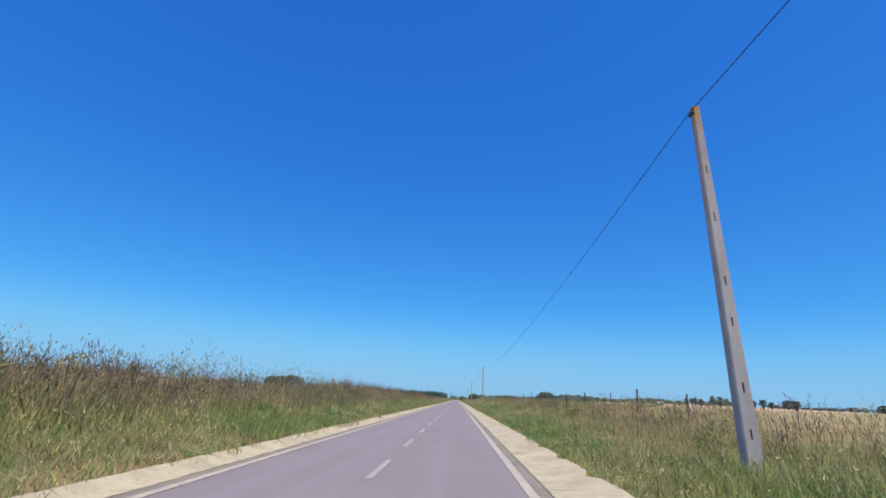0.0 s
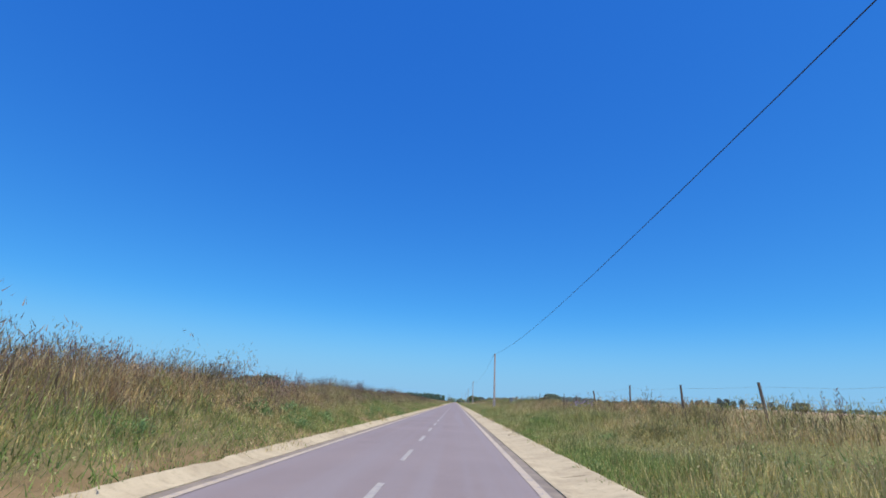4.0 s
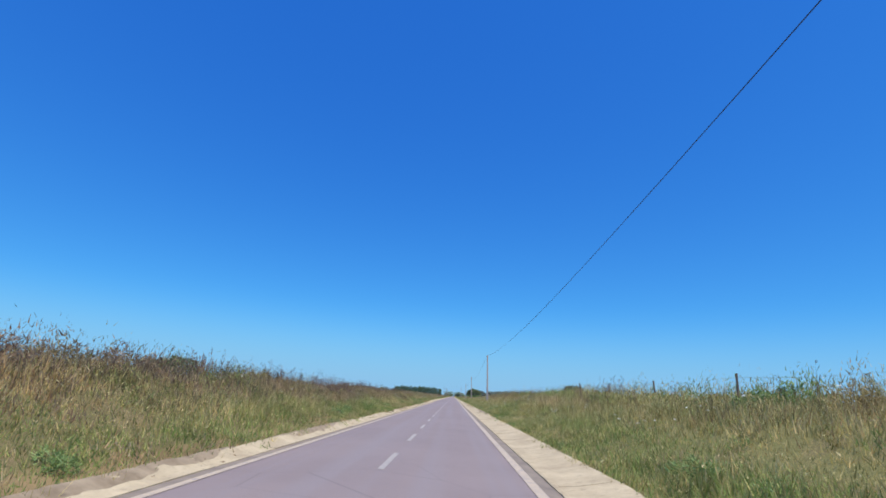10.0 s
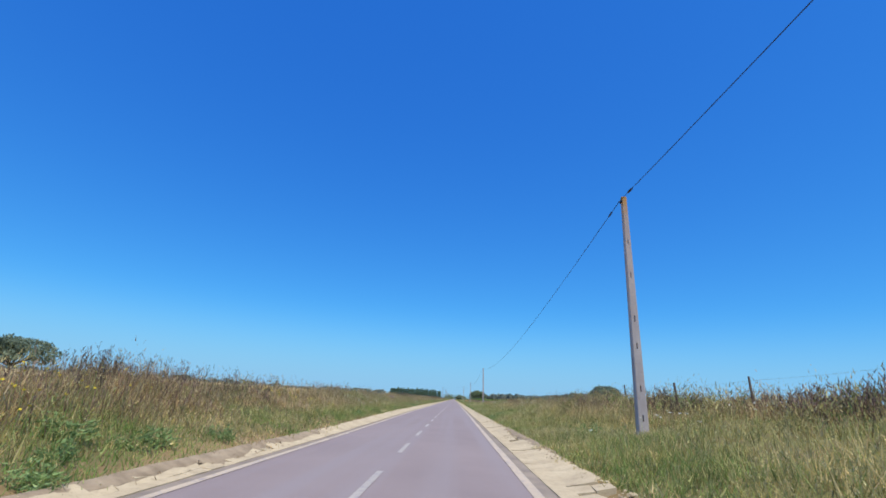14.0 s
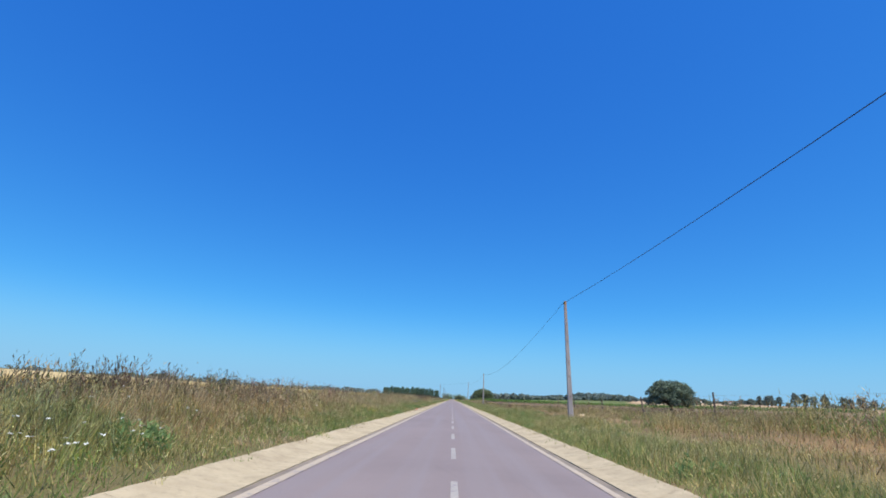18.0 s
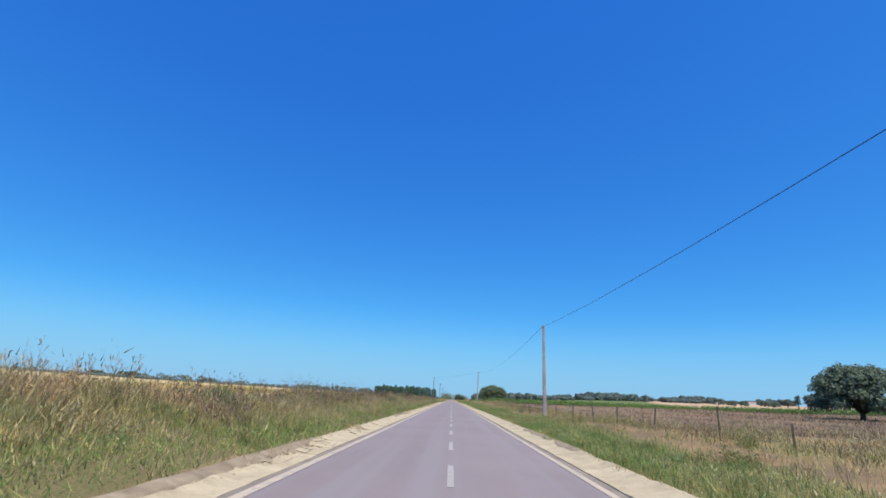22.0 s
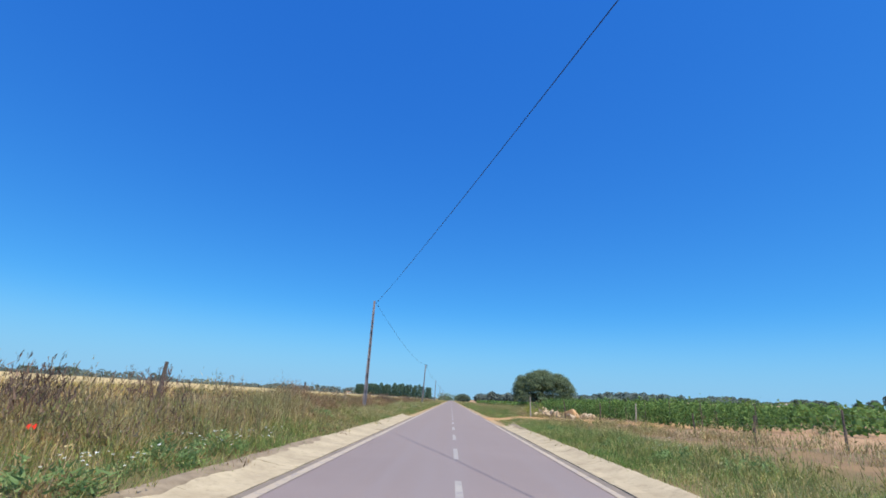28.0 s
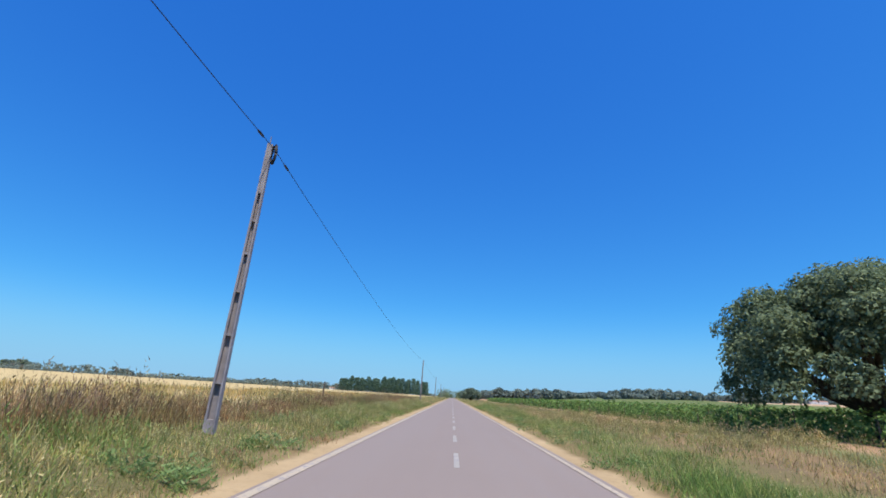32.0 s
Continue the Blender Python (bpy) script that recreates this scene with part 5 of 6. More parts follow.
# lower, softer weeds between the gutter and the bank
for side in (-1, 1):
    for y0, y1 in SECTIONS:
        r = np.random.default_rng(int(8000 + side * 300 + y0))
        for mat, share, label in ((OLIVE, 0.36 if side < 0 and y0 < 540 else 0.5, "soft olive-green weeds filling the verge"), (GREEN, (0.22 if y0 < 540 else 0.42) if side < 0 else 0.26, "soft fresh-green weeds filling the verge"), ((HUSK if y0 < 460 else DOCK) if side < 0 else MIXED, (0.42 if y0 < 540 else 0.08) if side < 0 else 0.24, "dry brown weeds scattered over the verge")):
            n = int((y1 - y0) * share * 4.6)
            wide = (8.0 if y0 < 540 else 7.0) if side < 0 else 9.6 if y0 < 300 else 7.8 if y0 < 540 else 13.5
            y = r.uniform(y0, y1, n)
            u = np.where(y > KERB_END[side], 3.62, gutter_out(side, y) + 0.02) + (wide - 4.0) * r.random(n) ** 1.35
            keep = ~on_track(side * u, y)
            u, y = u[keep], y[keep]
            tall = r.uniform(0.28, 0.68 if side < 0 else 0.54, len(u)) * (0.7 + 0.45 * smooth((u - 4.2) / 2.5)) * (0.85 + 0.3 * np.sin(y * 0.29 + 2 * u))
            V = weed_mass(side * u, y, r.uniform(0.25, 0.7, len(u)), tall, 60, r, 0.07, 0.13)
            tagged(new("verge_weeds", mesh_of("verge_weeds", V, 3, [mat])), label, "weeds", kind="stuff")


# leafy growth round the well and along the fence
r = np.random.default_rng(8700)
for mat, x0, x1, y0, y1, n, low, high, label in ((GREEN, 9.4, 12.5, 98, 132, 70, 0.6, 1.15, "leafy green weeds round the well"), (OLIVE, 9.4, 13.0, 84, 150, 120, 0.6, 1.2, "olive weeds along the fence"), (GREEN, 9.6, 12.5, 140, 235, 170, 0.7, 1.4, "leafy green weeds along the fence"), (MAUVE, -10.2, -7.8, 287, 304, 60, 0.7, 1.15, "dense brown and mauve dry weeds along the bank"), (DRY, 10.2, 12.6, 56, 98, 150, 0.45, 0.85, "dry brown weeds along the fence"), (MAUVE, 9.3, 11.6, 200, 236, 100, 0.7, 1.35, "dry brown weeds along the fence"), (MIXED, 9.2, 11.8, 145, 236, 120, 0.8, 1.4, "straw-coloured weeds along the fence"), (GREEN, 9.8, 12.2, 262, 300, 46, 0.5, 1.0, "leafy green weeds along the fence")):
    x, y = r.uniform(x0, x1, n), r.uniform(y0, y1, n)
    far_off = np.hypot(x - WX, y - WY) > 1.1
    x, y = x[far_off], y[far_off]
    V = weed_mass(x, y, r.uniform(0.35, 0.8, len(x)), r.uniform(low, high, len(x)), 100, r, 0.08, 0.17)
    tagged(new("bank_weeds", mesh_of("bank_weeds", V, 3, [mat])), label, "weeds", kind="stuff")
# tall grass in the corner of the field track, and straw about the boulders
r = np.random.default_rng(8801)
for mat, x0, x1, y0, y1, n, low, high, label in ((OLIVE, 4.2, 6.9, 564.5, 592, 90, 0.7, 1.15, "tall olive grass in the corner of the field track"), (GREEN, 4.0, 6.4, 564.5, 580, 34, 0.5, 0.95, "tall fresh grass in the corner of the field track"),
                                             (MIXED, 6.8, 14.0, 561.6, 567.5, 60, 0.2, 0.5, "straw-coloured tufts about the boulders"), (MAUVE, 6.5, 15.0, 561.5, 570, 46, 0.2, 0.55, "dry brown weeds about the boulders"), (OLIVE, 5.6, 15.5, 548, 555.2, 70, 0.3, 0.6, "olive weeds beside the field track"),
                                             (OLIVE, 7.2, 12.0, 573, 593, 100, 0.8, 1.25, "tall olive weeds between the road and the vines"), (MIXED, 7.0, 12.0, 573, 593, 90, 0.7, 1.15, "tall straw-coloured grass between the road and the vines"), (OLIVE, 9.0, 13.0, 590, 622, 60, 0.4, 0.7, "olive grass along the foot of the vines"), (OLIVE, 10.0, 17.0, 622, 665, 120, 0.45, 0.95, "olive grass along the foot of the vines"), (MIXED, 8.5, 13.2, 572, 660, 170, 0.35, 0.75, "straw-coloured tufts along the foot of the vines")):
    x, y = r.uniform(x0, x1, n), r.uniform(y0, y1, n)
    V = weed_mass(x, y, r.uniform(0.35, 0.75, n), r.uniform(low, high, n), 100, r, 0.06, 0.15)
    tagged(new("verge_weeds", mesh_of("verge_weeds", V, 3, [mat])), label, "weeds", kind="stuff")


# tall single clumps of dried thistle
r = np.random.default_rng(5999)
for cx, cy, count, tall in ((-8.6, 291, 40, 1.3), (-8.9, 294, 40, 1.3), (-8.7, 297.5, 40, 1.25), (-9.0, 301, 36, 1.2), (10.6, 209, 40, 1.0), (10.9, 211, 36, 1.0), (11.2, 213, 30, 0.95), (-8.8, 87.5, 20, 1.5), (-8.4, 430, 30, 1.4), (-7.6, 103.5, 26, 1.45), (-7.2, 451, 22, 1.6), (-6.9, 449.5, 10, 1.5), (-7.8, 524, 30, 1.35), (-7.4, 521, 16, 1.3), (-8.2, 528, 22, 1.2), (9.0, 357, 26, 0.9), (10.3, 193, 12, 1.5), (10.0, 153, 12, 1.7),
                            (-8.4, 120, 40, 1.2), (-8.6, 124, 40, 1.2), (-8.2, 127, 34, 1.15), (-8.8, 8, 26, 1.3), (-9.0, 6.5, 20, 1.4), (-7.9, 206, 34, 1.05), (-8.1, 210, 30, 1.1), (9.8, 216, 34, 1.0), (10.2, 220, 30, 1.1), (9.5, 268, 36, 0.95), (10.0, 273, 34, 1.0), (-8.0, 311, 22, 1.0), (-8.4, 316, 22, 1.0), (-7.9, 573, 34, 1.15), (-8.4, 575, 26, 1.1), (-8.6, 590, 30, 1.1), (-8.2, 607, 30, 1.1), (-8.4, 620, 30, 1.1)):
    x, y = cx + r.normal(0, 0.4, count), cy + r.normal(0, 0.5, count)
    tagged(new("dry_weeds", mesh_of("dry_weeds", stalks(x, y, tall * 0.6, tall, r, 16), 3, [STALK])), "tall dark clump of dried thistle stalks", "weeds", kind="stuff")


def mound(seed, mat, count, name, size=0.05, slim=0.2):
    """A soft low clump of weeds about a metre wide and high, made of many narrow upright leaves."""
    r = np.random.default_rng(seed)
    shoots = 9
    sa, sd = r.uniform(0, math.tau, shoots), 0.42 * np.sqrt(r.random(shoots))
    st, sw = r.uniform(0.45, 1.0, shoots) * (1 - 0.7 * sd), r.uniform(0.12, 0.26, shoots)
    i = r.integers(0, shoots, count)
    a, d, v = r.uniform(0, math.tau, count), np.sqrt(r.random(count)), r.random(count) ** 0.75
    x = sd[i] * np.cos(sa[i]) + sw[i] * d * np.cos(a) * (1.2 - 0.5 * v)
    y = sd[i] * np.sin(sa[i]) + sw[i] * d * np.sin(a) * (1.2 - 0.5 * v)
    p = np.stack([x, y, v * st[i] * (1 - 0.35 * d * d)], 1)
    up = np.stack([x * 0.8 + r.normal(0, 0.35, count), y * 0.8 + r.normal(0, 0.35, count), r.uniform(0.3, 1.0, count)], 1)
    side = np.cross(up, r.normal(0, 1, (count, 3)))
    side /= np.linalg.norm(side, axis=1, keepdims=True) + 1e-9
    s = (size * r.uniform(0.6, 1.5, count))[:, None]
    return mesh_of(name, np.stack([p - up * s + side * s * slim, p - up * s - side * s * slim, p + up * s], 1), 3, [mat])


def plant(name, mesh, x, y, wide, tall, turn, label, category, group):
    ob = thing(name, x, y, float(land(x, y)) - 0.04, label, category, group)
    ob.matrix_world = pose(x, y, float(land(x, y)) - 0.04, 0, 0, turn) @ Matrix.Diagonal((wide, wide, tall, 1))
    part("foliage", mesh, None, ob)
    return ob


herb_meshes = [mound(s, HERBLEAF, 300, "foliage", 0.06, 0.22) for s in range(4)]
green_meshes = [mound(s + 50, HERBLEAF, 440, "foliage", 0.06, 0.24) for s in range(4)]
shrub_meshes = [mound(s + 10, SHRUBLEAF, 560, "foliage", 0.06, 0.2) for s in range(4)]
dry_shrub = mound(15, DRY, 1500, "foliage", 0.045, 0.16)
leafy_shrub = mound(17, HERBLEAF, 1500, "foliage", 0.05, 0.26)
mauve_shrub = mound(18, MAUVE, 1700, "foliage", 0.045, 0.2)
plant("fennel_bush", mound(19, FENNEL, 1700, "foliage", 0.045, 0.18), 8.3, 565.6, 1.8, 1.9, 30, "bright yellow-green feathery bush beside the boulder heap", "bush", "")
for x, y, w, h in ((10.9, 137.5, 1.8, 1.1), (10.6, 188, 2.0, 1.1), (-8.6, 380, 2.2, 1.0), (-8.2, 383, 2.0, 0.9), (-8.0, 364, 2.4, 1.2), (-9, 41, 2.2, 1.5), (-8.6, 367, 2.0, 1.1), (-7.6, 249, 2.0, 1.0), (11.5, 430, 1.8, 0.9), (12, 443, 1.6, 0.8), (12.6, 628, 2.2, 0.9), (10.8, 646, 2.0, 0.8)):
    plant("dry_shrub", dry_shrub, x, y, w, h, y * 37, "straw-coloured dry shrub in the tall grass", "shrub", "dry shrubs")
for x, y, w, h in ((-4.7, 55, 1.2, 0.6), (-5.2, 57, 1.4, 0.7), (-4.5, 58.6, 1.2, 0.6), (-5.6, 54, 1.3, 0.7), (-4.9, 60.5, 1.2, 0.6), (-4.4, 69, 0.9, 0.6), (-4.8, 73.5, 1.3, 0.6), (-5.6, 79, 1.4, 0.6), (-4.3, 22.6, 1.0, 0.8), (-3.75, 23.8, 0.7, 0.42), (-4.3, 29.6, 0.8, 0.6), (-4.0, 31.0, 0.7, 0.4), (-5.7, 288, 1.3, 0.8), (-4.4, 331.5, 1.1, 0.6), (-4.9, 523.6, 1.1, 0.7), (-4.8, 525.4, 1.0, 0.6),
                   (-4.7, 521, 1.2, 0.6), (-4.1, 133, 0.8, 0.4), (4.9, 334.5, 0.9, 0.5), (5.0, 289.5, 0.9, 0.6), (6.5, 323.4, 0.8, 0.45), (7.4, 322, 1.0, 0.5), (-4.5, 87, 0.9, 0.55), (9.6, 287, 2.0, 1.3), (10.2, 141, 1.5, 1.0), (-4.5, 572, 1.0, 0.45), (-4.7, 577, 1.1, 0.5),
                   (-4.6, 566, 1.0, 0.45), (5.6, 528, 1.2, 0.6), (5.2, 531.5, 1.2, 0.5), (6.3, 526, 1.0, 0.5), (5.6, 577, 1.3, 0.5), (4.7, 26, 0.8, 0.4), (6.6, 24.5, 1.1, 0.5), (5.2, 108, 0.9, 0.4), (-4.4, 150, 0.9, 0.5), (-4.6, 181, 1.0, 0.5), (5.4, 176, 1.0, 0.5), (5.1, 238, 1.0, 0.5), (-4.5, 412, 1.1, 0.6), (4.9, 466, 1.0, 0.5)):
    plant("green_herb", green_meshes[int(y) % 4], x, y, w * 1.15, h * 1.2, y * 53, "bushy fresh-green weed growing beside the gutter", "herb", "bushy green weeds")
for x, y, w, h in ((11.0, 173, 2.4, 1.3), (11.3, 176, 2.2, 1.2), (11.2, 192, 2.4, 1.3), (11.4, 195, 2.6, 1.35), (11.6, 198, 2.2, 1.2), (11.0, 140.5, 2.0, 1.2), (-8.2, 386.5, 1.3, 0.9)):
    plant("shrub", leafy_shrub, x, y, w, h, y * 31, "dense leafy dark-green shrub among the dry weeds", "shrub", "leafy shrubs")
for x, y, w, h in ((-9.0, 96, 1.7, 1.0), (-9.0, 190, 2.6, 1.3), (-9.3, 192.5, 2.2, 1.2), (-9.0, 173.8, 2.4, 1.2), (-8.8, 136, 2.4, 1.4), (-9.0, 138.5, 2.6, 1.5), (-9.2, 141, 2.2, 1.3), (-9.0, 20.5, 2.2, 1.0)):
    plant("shrub", mauve_shrub, x, y, w, h, y * 41, "dense brown and mauve dried shrub on the bank", "shrub", "dried shrubs")
gr = random.Random(57)
EXTRA = [(-1, gr.uniform(350, 374)) for _ in range(11)] + [(-1, gr.uniform(146, 160)) for _ in range(4)] + [(-1, gr.uniform(186, 215)) for _ in range(6)] + [(-1, gr.uniform(262, 275)) for _ in range(5)]
EXTRA += [(-1, gr.uniform(380, 540)) for _ in range(9)] + [(-1, gr.uniform(590, 650)) for _ in range(9)] + [(1, gr.uniform(425, 540)) for _ in range(12)] + [(1, gr.uniform(60, 240)) for _ in range(10)] + [(1, gr.uniform(590, 650)) for _ in range(6)]
for side, y in EXTRA:
    x = side * (float(edge_of(np.array(y), side)) + gr.uniform(0.4, 2.0))
    plant("green_herb", green_meshes[gr.randrange(4)], x, y, gr.uniform(0.9, 1.7), gr.uniform(0.4, 0.65), gr.uniform(0, 360), "bushy fresh-green weed growing beside the gutter", "herb", "bushy green weeds")
hr = random.Random(31)
for side in (-1, 1):
    y = 3.0
    while y < 690:
        y += hr.uniform(2.5, 9)
        u = float(edge_of(np.array(y), side)) + hr.choice((0.1, 0.25, 0.4, 0.8, 1.5, 2.4)) + hr.uniform(0, 0.3)
        if bool(on_track(np.array(side * u), np.array(y))):
            continue
        w = hr.uniform(0.45, 1.1)
        plant("green_herb", herb_meshes[hr.randrange(4)], side * u, y, w, w * hr.uniform(0.4, 0.65), hr.uniform(0, 360), "low fresh-green leafy herb clump by the gutter", "herb", "roadside herbs")
    y = 2.0
    while y < 690:
        y += hr.uniform(5, 20)
        u = hr.uniform(7.6, 11.5)
        w = hr.uniform(0.9, 1.9) * (0.75 if side > 0 and y > 240 else 1)
        if bool(on_track(np.array(side * u), np.array(y))):
            continue
        plant("shrub", shrub_meshes[hr.randrange(4)], side * u, y, w, w * hr.uniform(0.5, 0.85), hr.uniform(0, 360), "olive-yellow shrubby weed on the verge bank", "shrub", "verge shrubs")
for x, y, w, h in ((-8.2, 8.6, 2.6, 1.6), (-8.8, 11.5, 2.4, 1.6), (-9.6, 15.0, 2.2, 1.4), (-8.5, 290, 2.2, 1.2)):
    plant("shrub", shrub_meshes[int(abs(x * 10)) % 4], x, y, w, h, x * 40, "large olive-yellow shrub in the tall verge grass", "shrub", "verge shrubs")


def flowers(places, size, mat, name, label, r, flat):
    x, y, hgt = places
    n = len(x)
    p = np.stack([x, y, land(x, y) + hgt], 1)
    d = np.tile(np.array([0.0, 0.0, 1.0]), (n, 1)) if flat else r.normal(0, 1, (n, 3))
    q = np.concatenate([leaf_quads(p + r.normal(0, size * 0.5, p.shape) * np.array([1, 1, 0.2]), d, size, r, 0.25) for _ in range(4)])
    s = np.array([0.004, 0, 0])
    stem = np.stack([p - np.array([0, 0, 1]) * hgt[:, None] - s, p - np.array([0, 0, 1]) * hgt[:, None] + s, p + s, p - s], 1)
    tagged(new(name, mesh_of(name, np.concatenate([q, stem]), 4, [mat, GREEN], np.r_[np.zeros(len(q), int), np.ones(n, int)])), label, "flowers", kind="stuff")


r = np.random.default_rng(91)


def sprinkle(n, side, a, b, y0, y1, low, high, knots=12, spread=1.2):
    k = r.integers(0, knots, n)
    ku, ky = r.uniform(a, b, knots), r.uniform(y0, y1, knots)
    return side * np.maximum(ku[k] + r.normal(0, spread * 0.6, n), 4.6), ky[k] + r.normal(0, spread, n), r.uniform(low, high, n)


flowers(sprinkle(110, -1, 5.2, 7.4, 140, 300, 0.5, 0.8, 16), 0.03, PETALW, "white_flowers", "white umbel flower heads in the grass", r, True)
flowers(sprinkle(130, 1, 5.5, 9, 130, 300, 0.5, 0.75, 14), 0.034, PETALW, "white_flowers", "white umbel flower heads in the grass", r, True)
flowers(sprinkle(60, 1, 5.0, 8, 420, 600, 0.35, 0.55, 10), 0.018, PETALW, "white_flowers", "white umbel flower heads in the grass", r, True)
POPPIES = np.array([(-3.62, 330.7, 0.2), (-3.66, 330.9, 0.14), (-3.85, 128.7, 0.25), (-4.5, 400.4, 0.14), (-4.25, 400.5, 0.13), (-5.6, 521.5, 0.6), (-6.2, 520.2, 0.75), (-6.3, 520.0, 0.7)])
flowers((POPPIES[:, 0], POPPIES[:, 1], POPPIES[:, 2]), 0.05, PETALR, "poppies", "a few red poppies beside the gutter", r, False)
flowers(sprinkle(18, -1, 4.8, 5.6, 285, 288.5, 0.4, 0.6, 6, 0.4), 0.033, PETALW, "white_flowers", "broad white umbel flower heads above the grass", r, True)
flowers(sprinkle(70, -1, 4.3, 5.2, 521, 528, 0.2, 0.45, 6, 0.5), 0.02, PETALW, "white_flowers", "small white daisies beside the gutter", r, True)
flowers(sprinkle(240, -1, 5.5, 8, 195, 225, 0.45, 0.75, 8, 1.5), 0.022, PETALY, "yellow_flowers", "small yellow flowers in the verge", r, False)
flowers(sprinkle(50, -1, 4.7, 5.3, 308.5, 311.5, 0.25, 0.55, 3, 0.3), 0.02, PETALY, "yellow_flowers", "small yellow flowers beside the gutter", r, False)
flowers(sprinkle(26, -1, 6.6, 7.4, 264.5, 267.5, 0.45, 0.7, 3, 0.3), 0.026, PETALV, "violet_flowers", "small violet flowers in the bank grass", r, False)
flowers(sprinkle(40, -1, 5.2, 6.2, 354, 360, 0.35, 0.55, 5, 0.5), 0.022, PETALV, "violet_flowers", "small violet flowers in the bank grass", r, False)
flowers(sprinkle(60, 1, 9.2, 10.4, 70, 73, 0.3, 0.65, 4, 0.4), 0.028, PETALV, "violet_flowers", "pale violet thistle flowers by the fence", r, False)


# ---- stones and gutter dirt ----
for x, y, k in ((8.85, 313.6, 0.42), (9.15, 314.1, 0.3), (8.5, 312.9, 0.22)):
    st = tagged(new("boulder", stones[int(k * 100) % 6]), "white limestone boulder at the foot of a pole", "boulder")
    st.matrix_world = pose(x, y, float(land(x, y)) + 0.08, 20, 40, x * 90) @ Matrix.Diagonal((k, k, k, 1))


def clods(n, side, y0, y1, seed, name, label, mat, low, high):
    """Small stones and clods of earth lying in the gutter."""
    r = np.random.default_rng(seed)
    knots = r.uniform(y0, y1, max(4, int((y1 - y0) / 7)))
    y = knots[r.integers(0, len(knots), n)] + r.normal(0, 0.9, n)
    edge, inner = gutter_out(side, y), gutter_in(side, y)
    u = np.clip(edge - np.abs(r.normal(0, 0.16, n)), inner + 0.1, edge + 0.1)
    z = -0.03 + 0.11 * np.clip((u - inner - 0.25) / (edge - inner - 0.25), 0, 1)
    s = r.uniform(low, high, n)[:, None]
    c = np.stack([side * u, y, z], 1)
    corner = [np.array(v) for v in ((1, 0.1, -0.2), (-0.3, 0.9, -0.2), (-0.6, -0.8, -0.2), (0.1, 0.05, 0.45))]
    a = r.uniform(0, math.tau, n)
    pts = []
    for v in corner:
        q = v + r.normal(0, 0.2, (n, 3))
        pts.append(c + s * np.stack([q[:, 0] * np.cos(a) - q[:, 1] * np.sin(a), q[:, 0] * np.sin(a) + q[:, 1] * np.cos(a), q[:, 2]], 1))
    p, q, o, t = pts
    V = np.concatenate([np.stack(f, 1) for f in ((p, q, t), (q, o, t), (o, p, t))])
    tagged(new(name, mesh_of(name, V, 3, [mat])), label, "debris", kind="stuff")


for k, (side, y0, y1) in enumerate(((-1, 112, 150), (-1, 160, 216), (-1, 326, 346), (-1, 350, 394), (-1, 402, 500), (1, 60, 92), (1, 150, 232), (1, 338, 362), (1, 440, 470), (1, 538, 547))):
    n = int((y1 - y0) * (20 if side < 0 else 9))
    clods(n, side, y0, y1, 301 + k, "gutter_debris", "crumbled concrete and clods of earth in the gutter", GUTTER, 0.02, 0.07)
    clods(n // 2, side, y0, y1, 361 + k, "gutter_debris", "clods of brown earth in the gutter", DRIFT, 0.03, 0.09)


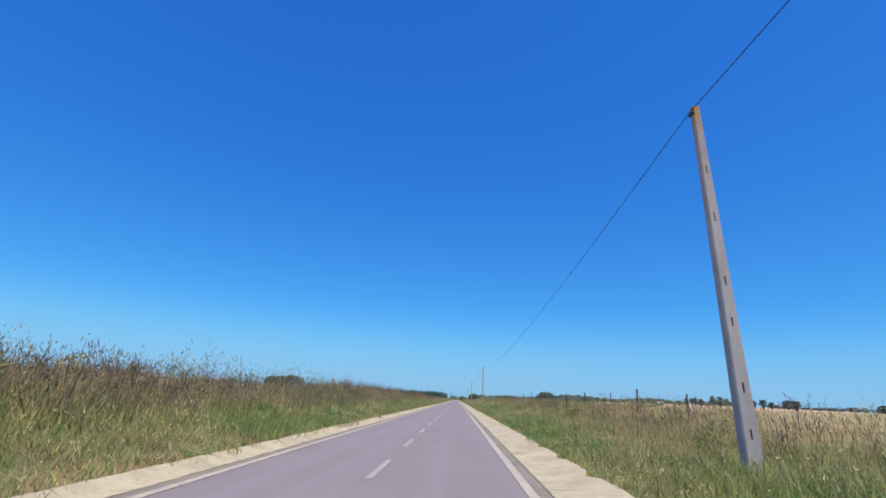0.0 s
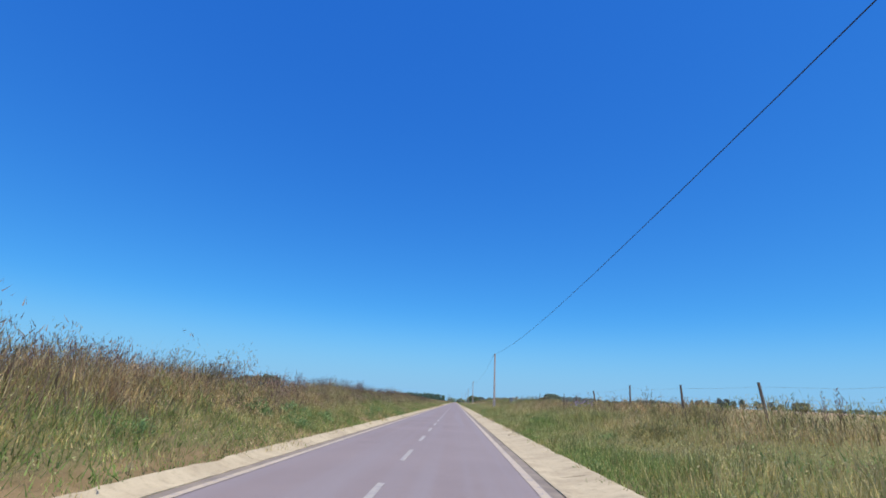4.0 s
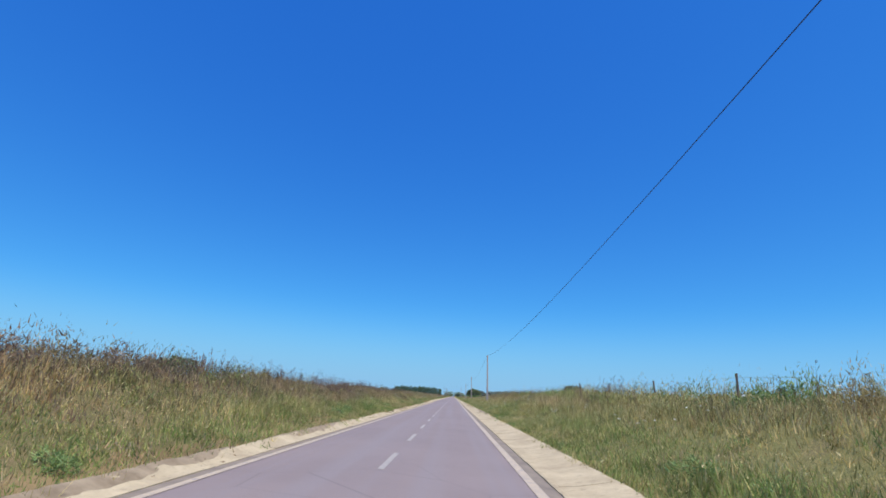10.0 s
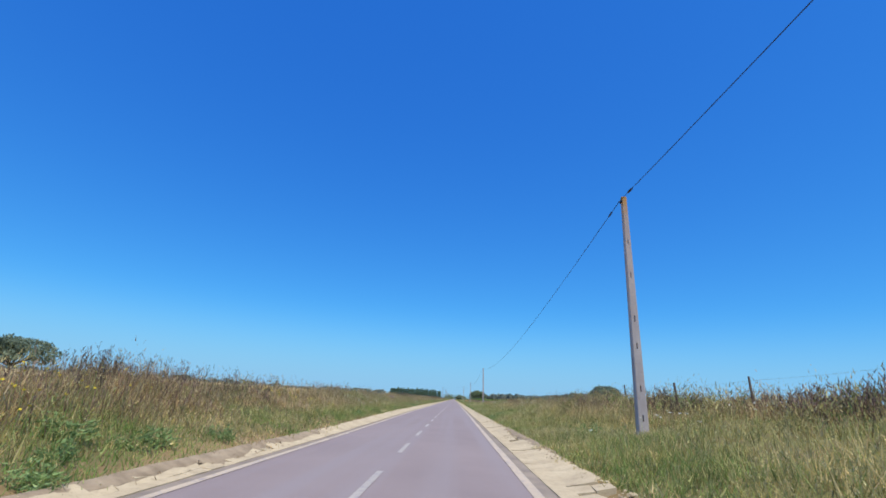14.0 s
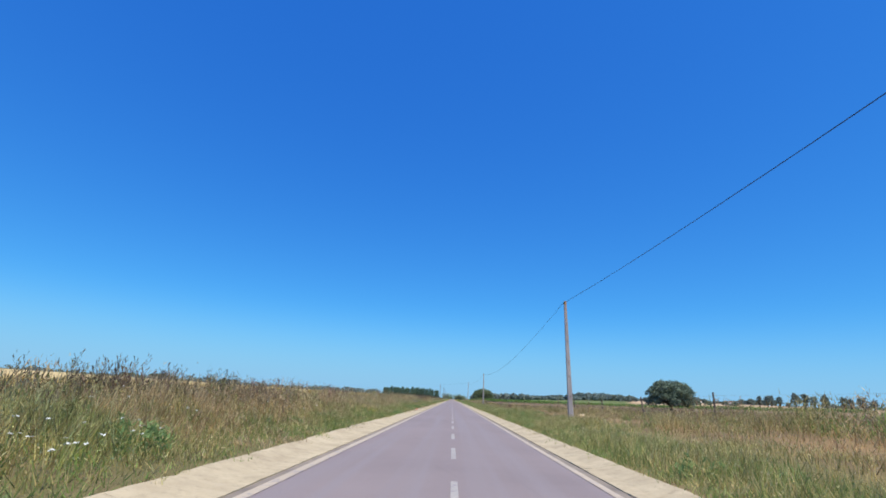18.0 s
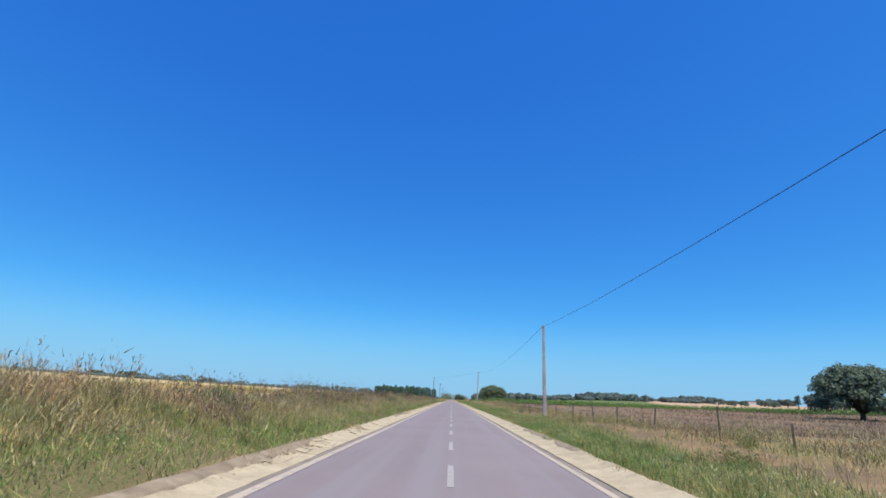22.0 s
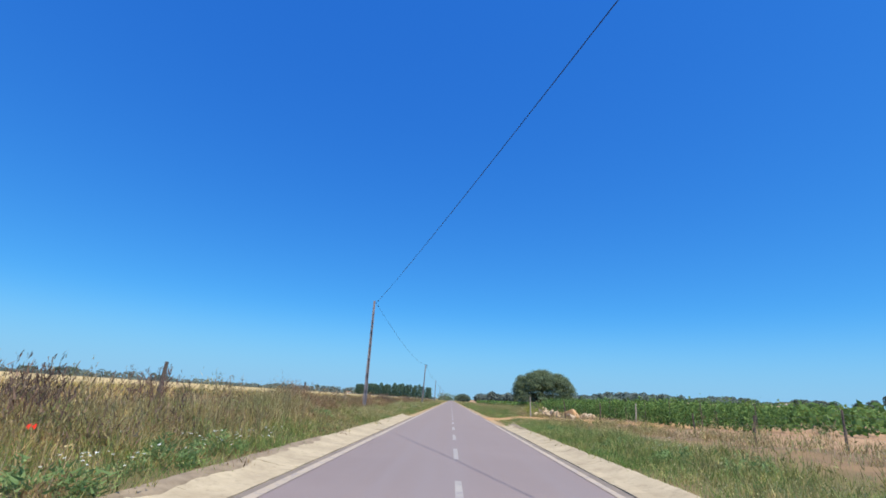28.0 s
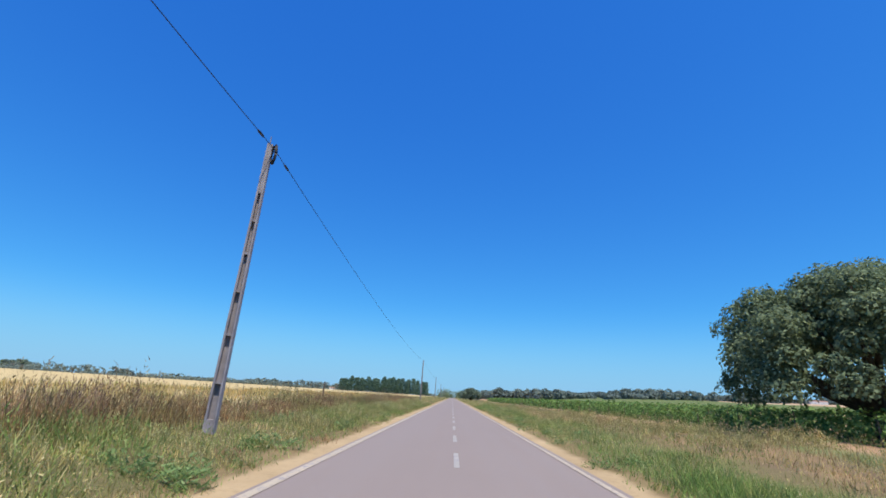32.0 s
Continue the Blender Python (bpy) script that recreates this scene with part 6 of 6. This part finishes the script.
def soil_drift(side, y0, y1, seed):
    """A low bank of washed-down earth lying along the outer part of the gutter."""
    ys = np.arange(y0, y1, 0.22)
    rows = []
    for y in ys:
        fade = min(1.0, (y - y0) / 1.5, (y1 - y) / 1.5)
        wide = (0.30 + 0.22 * noise.noise((y * 0.45, seed, 0.0)) + 0.1 * noise.noise((y * 1.7, seed, 3.0))) * fade
        row = []
        edge, inner = float(gutter_out(side, y)), float(gutter_in(side, y)) + 0.22
        for k in range(6):
            u = edge + 0.12 - (0.12 + max(0.02, wide)) * k / 5
            bed = -0.03 + 0.115 * min(1.0, max(0.0, (u - inner) / (edge - inner)))
            lift = 0.035 * math.sin(math.pi * min(1.0, (k + 0.6) / 5.6)) + 0.02 * noise.noise((y * 2.3, u * 4, seed))
            row.append((side * u, y, bed + lift * fade - (0.03 if k in (0, 5) else 0.0)))
        rows.append(row)
    flat = [p for row in rows for p in row]
    faces = [(i * 6 + k, i * 6 + k + 1, i * 6 + k + 7, i * 6 + k + 6) for i in range(len(rows) - 1) for k in range(5)]
    me = bpy.data.meshes.new("soil_drift")
    me.from_pydata(flat, [], faces)
    me.materials.append(DRIFT)
    tagged(new("soil_drift", me), "washed-down sandy earth lying in the gutter", "earth", kind="stuff")


for k, (side, y0, y1) in enumerate(((-1, 18, 25), (-1, 121, 137), (-1, 139, 147), (-1, 168, 177), (-1, 201, 216), (-1, 330, 343), (-1, 372, 384), (-1, 402, 421), (-1, 447, 470), (-1, 474, 488), (-1, 520, 531), (1, 165, 180), (1, 212, 224), (1, 383, 396), (1, 452, 466), (1, 541, 548))):
    soil_drift(side, y0, y1, 60 + k)
r = np.random.default_rng(402)
for side in (-1, 1):
    n = 2600
    knots = r.uniform(0, 545, 150)
    y = knots[r.integers(0, 150, n)] + r.normal(0, 0.12, n)
    u = gutter_out(side, y) - 0.1 + r.normal(0, 0.07, n)
    h = r.uniform(0.05, 0.2, n)
    a = r.uniform(0, math.tau, n)
    foot = np.stack([side * u, y, np.full(n, 0.03)], 1)
    w = np.stack([np.cos(a), np.sin(a), np.zeros(n)], 1) * 0.006
    tip = foot + np.stack([r.normal(0, 0.06, n), r.normal(0, 0.06, n), h], 1)
    tagged(new("gutter_weeds", mesh_of("gutter_weeds", np.stack([foot - w, foot + w, tip], 1), 3, [MIXED])), "small tufts growing from the gutter's joints", "weeds", kind="stuff")
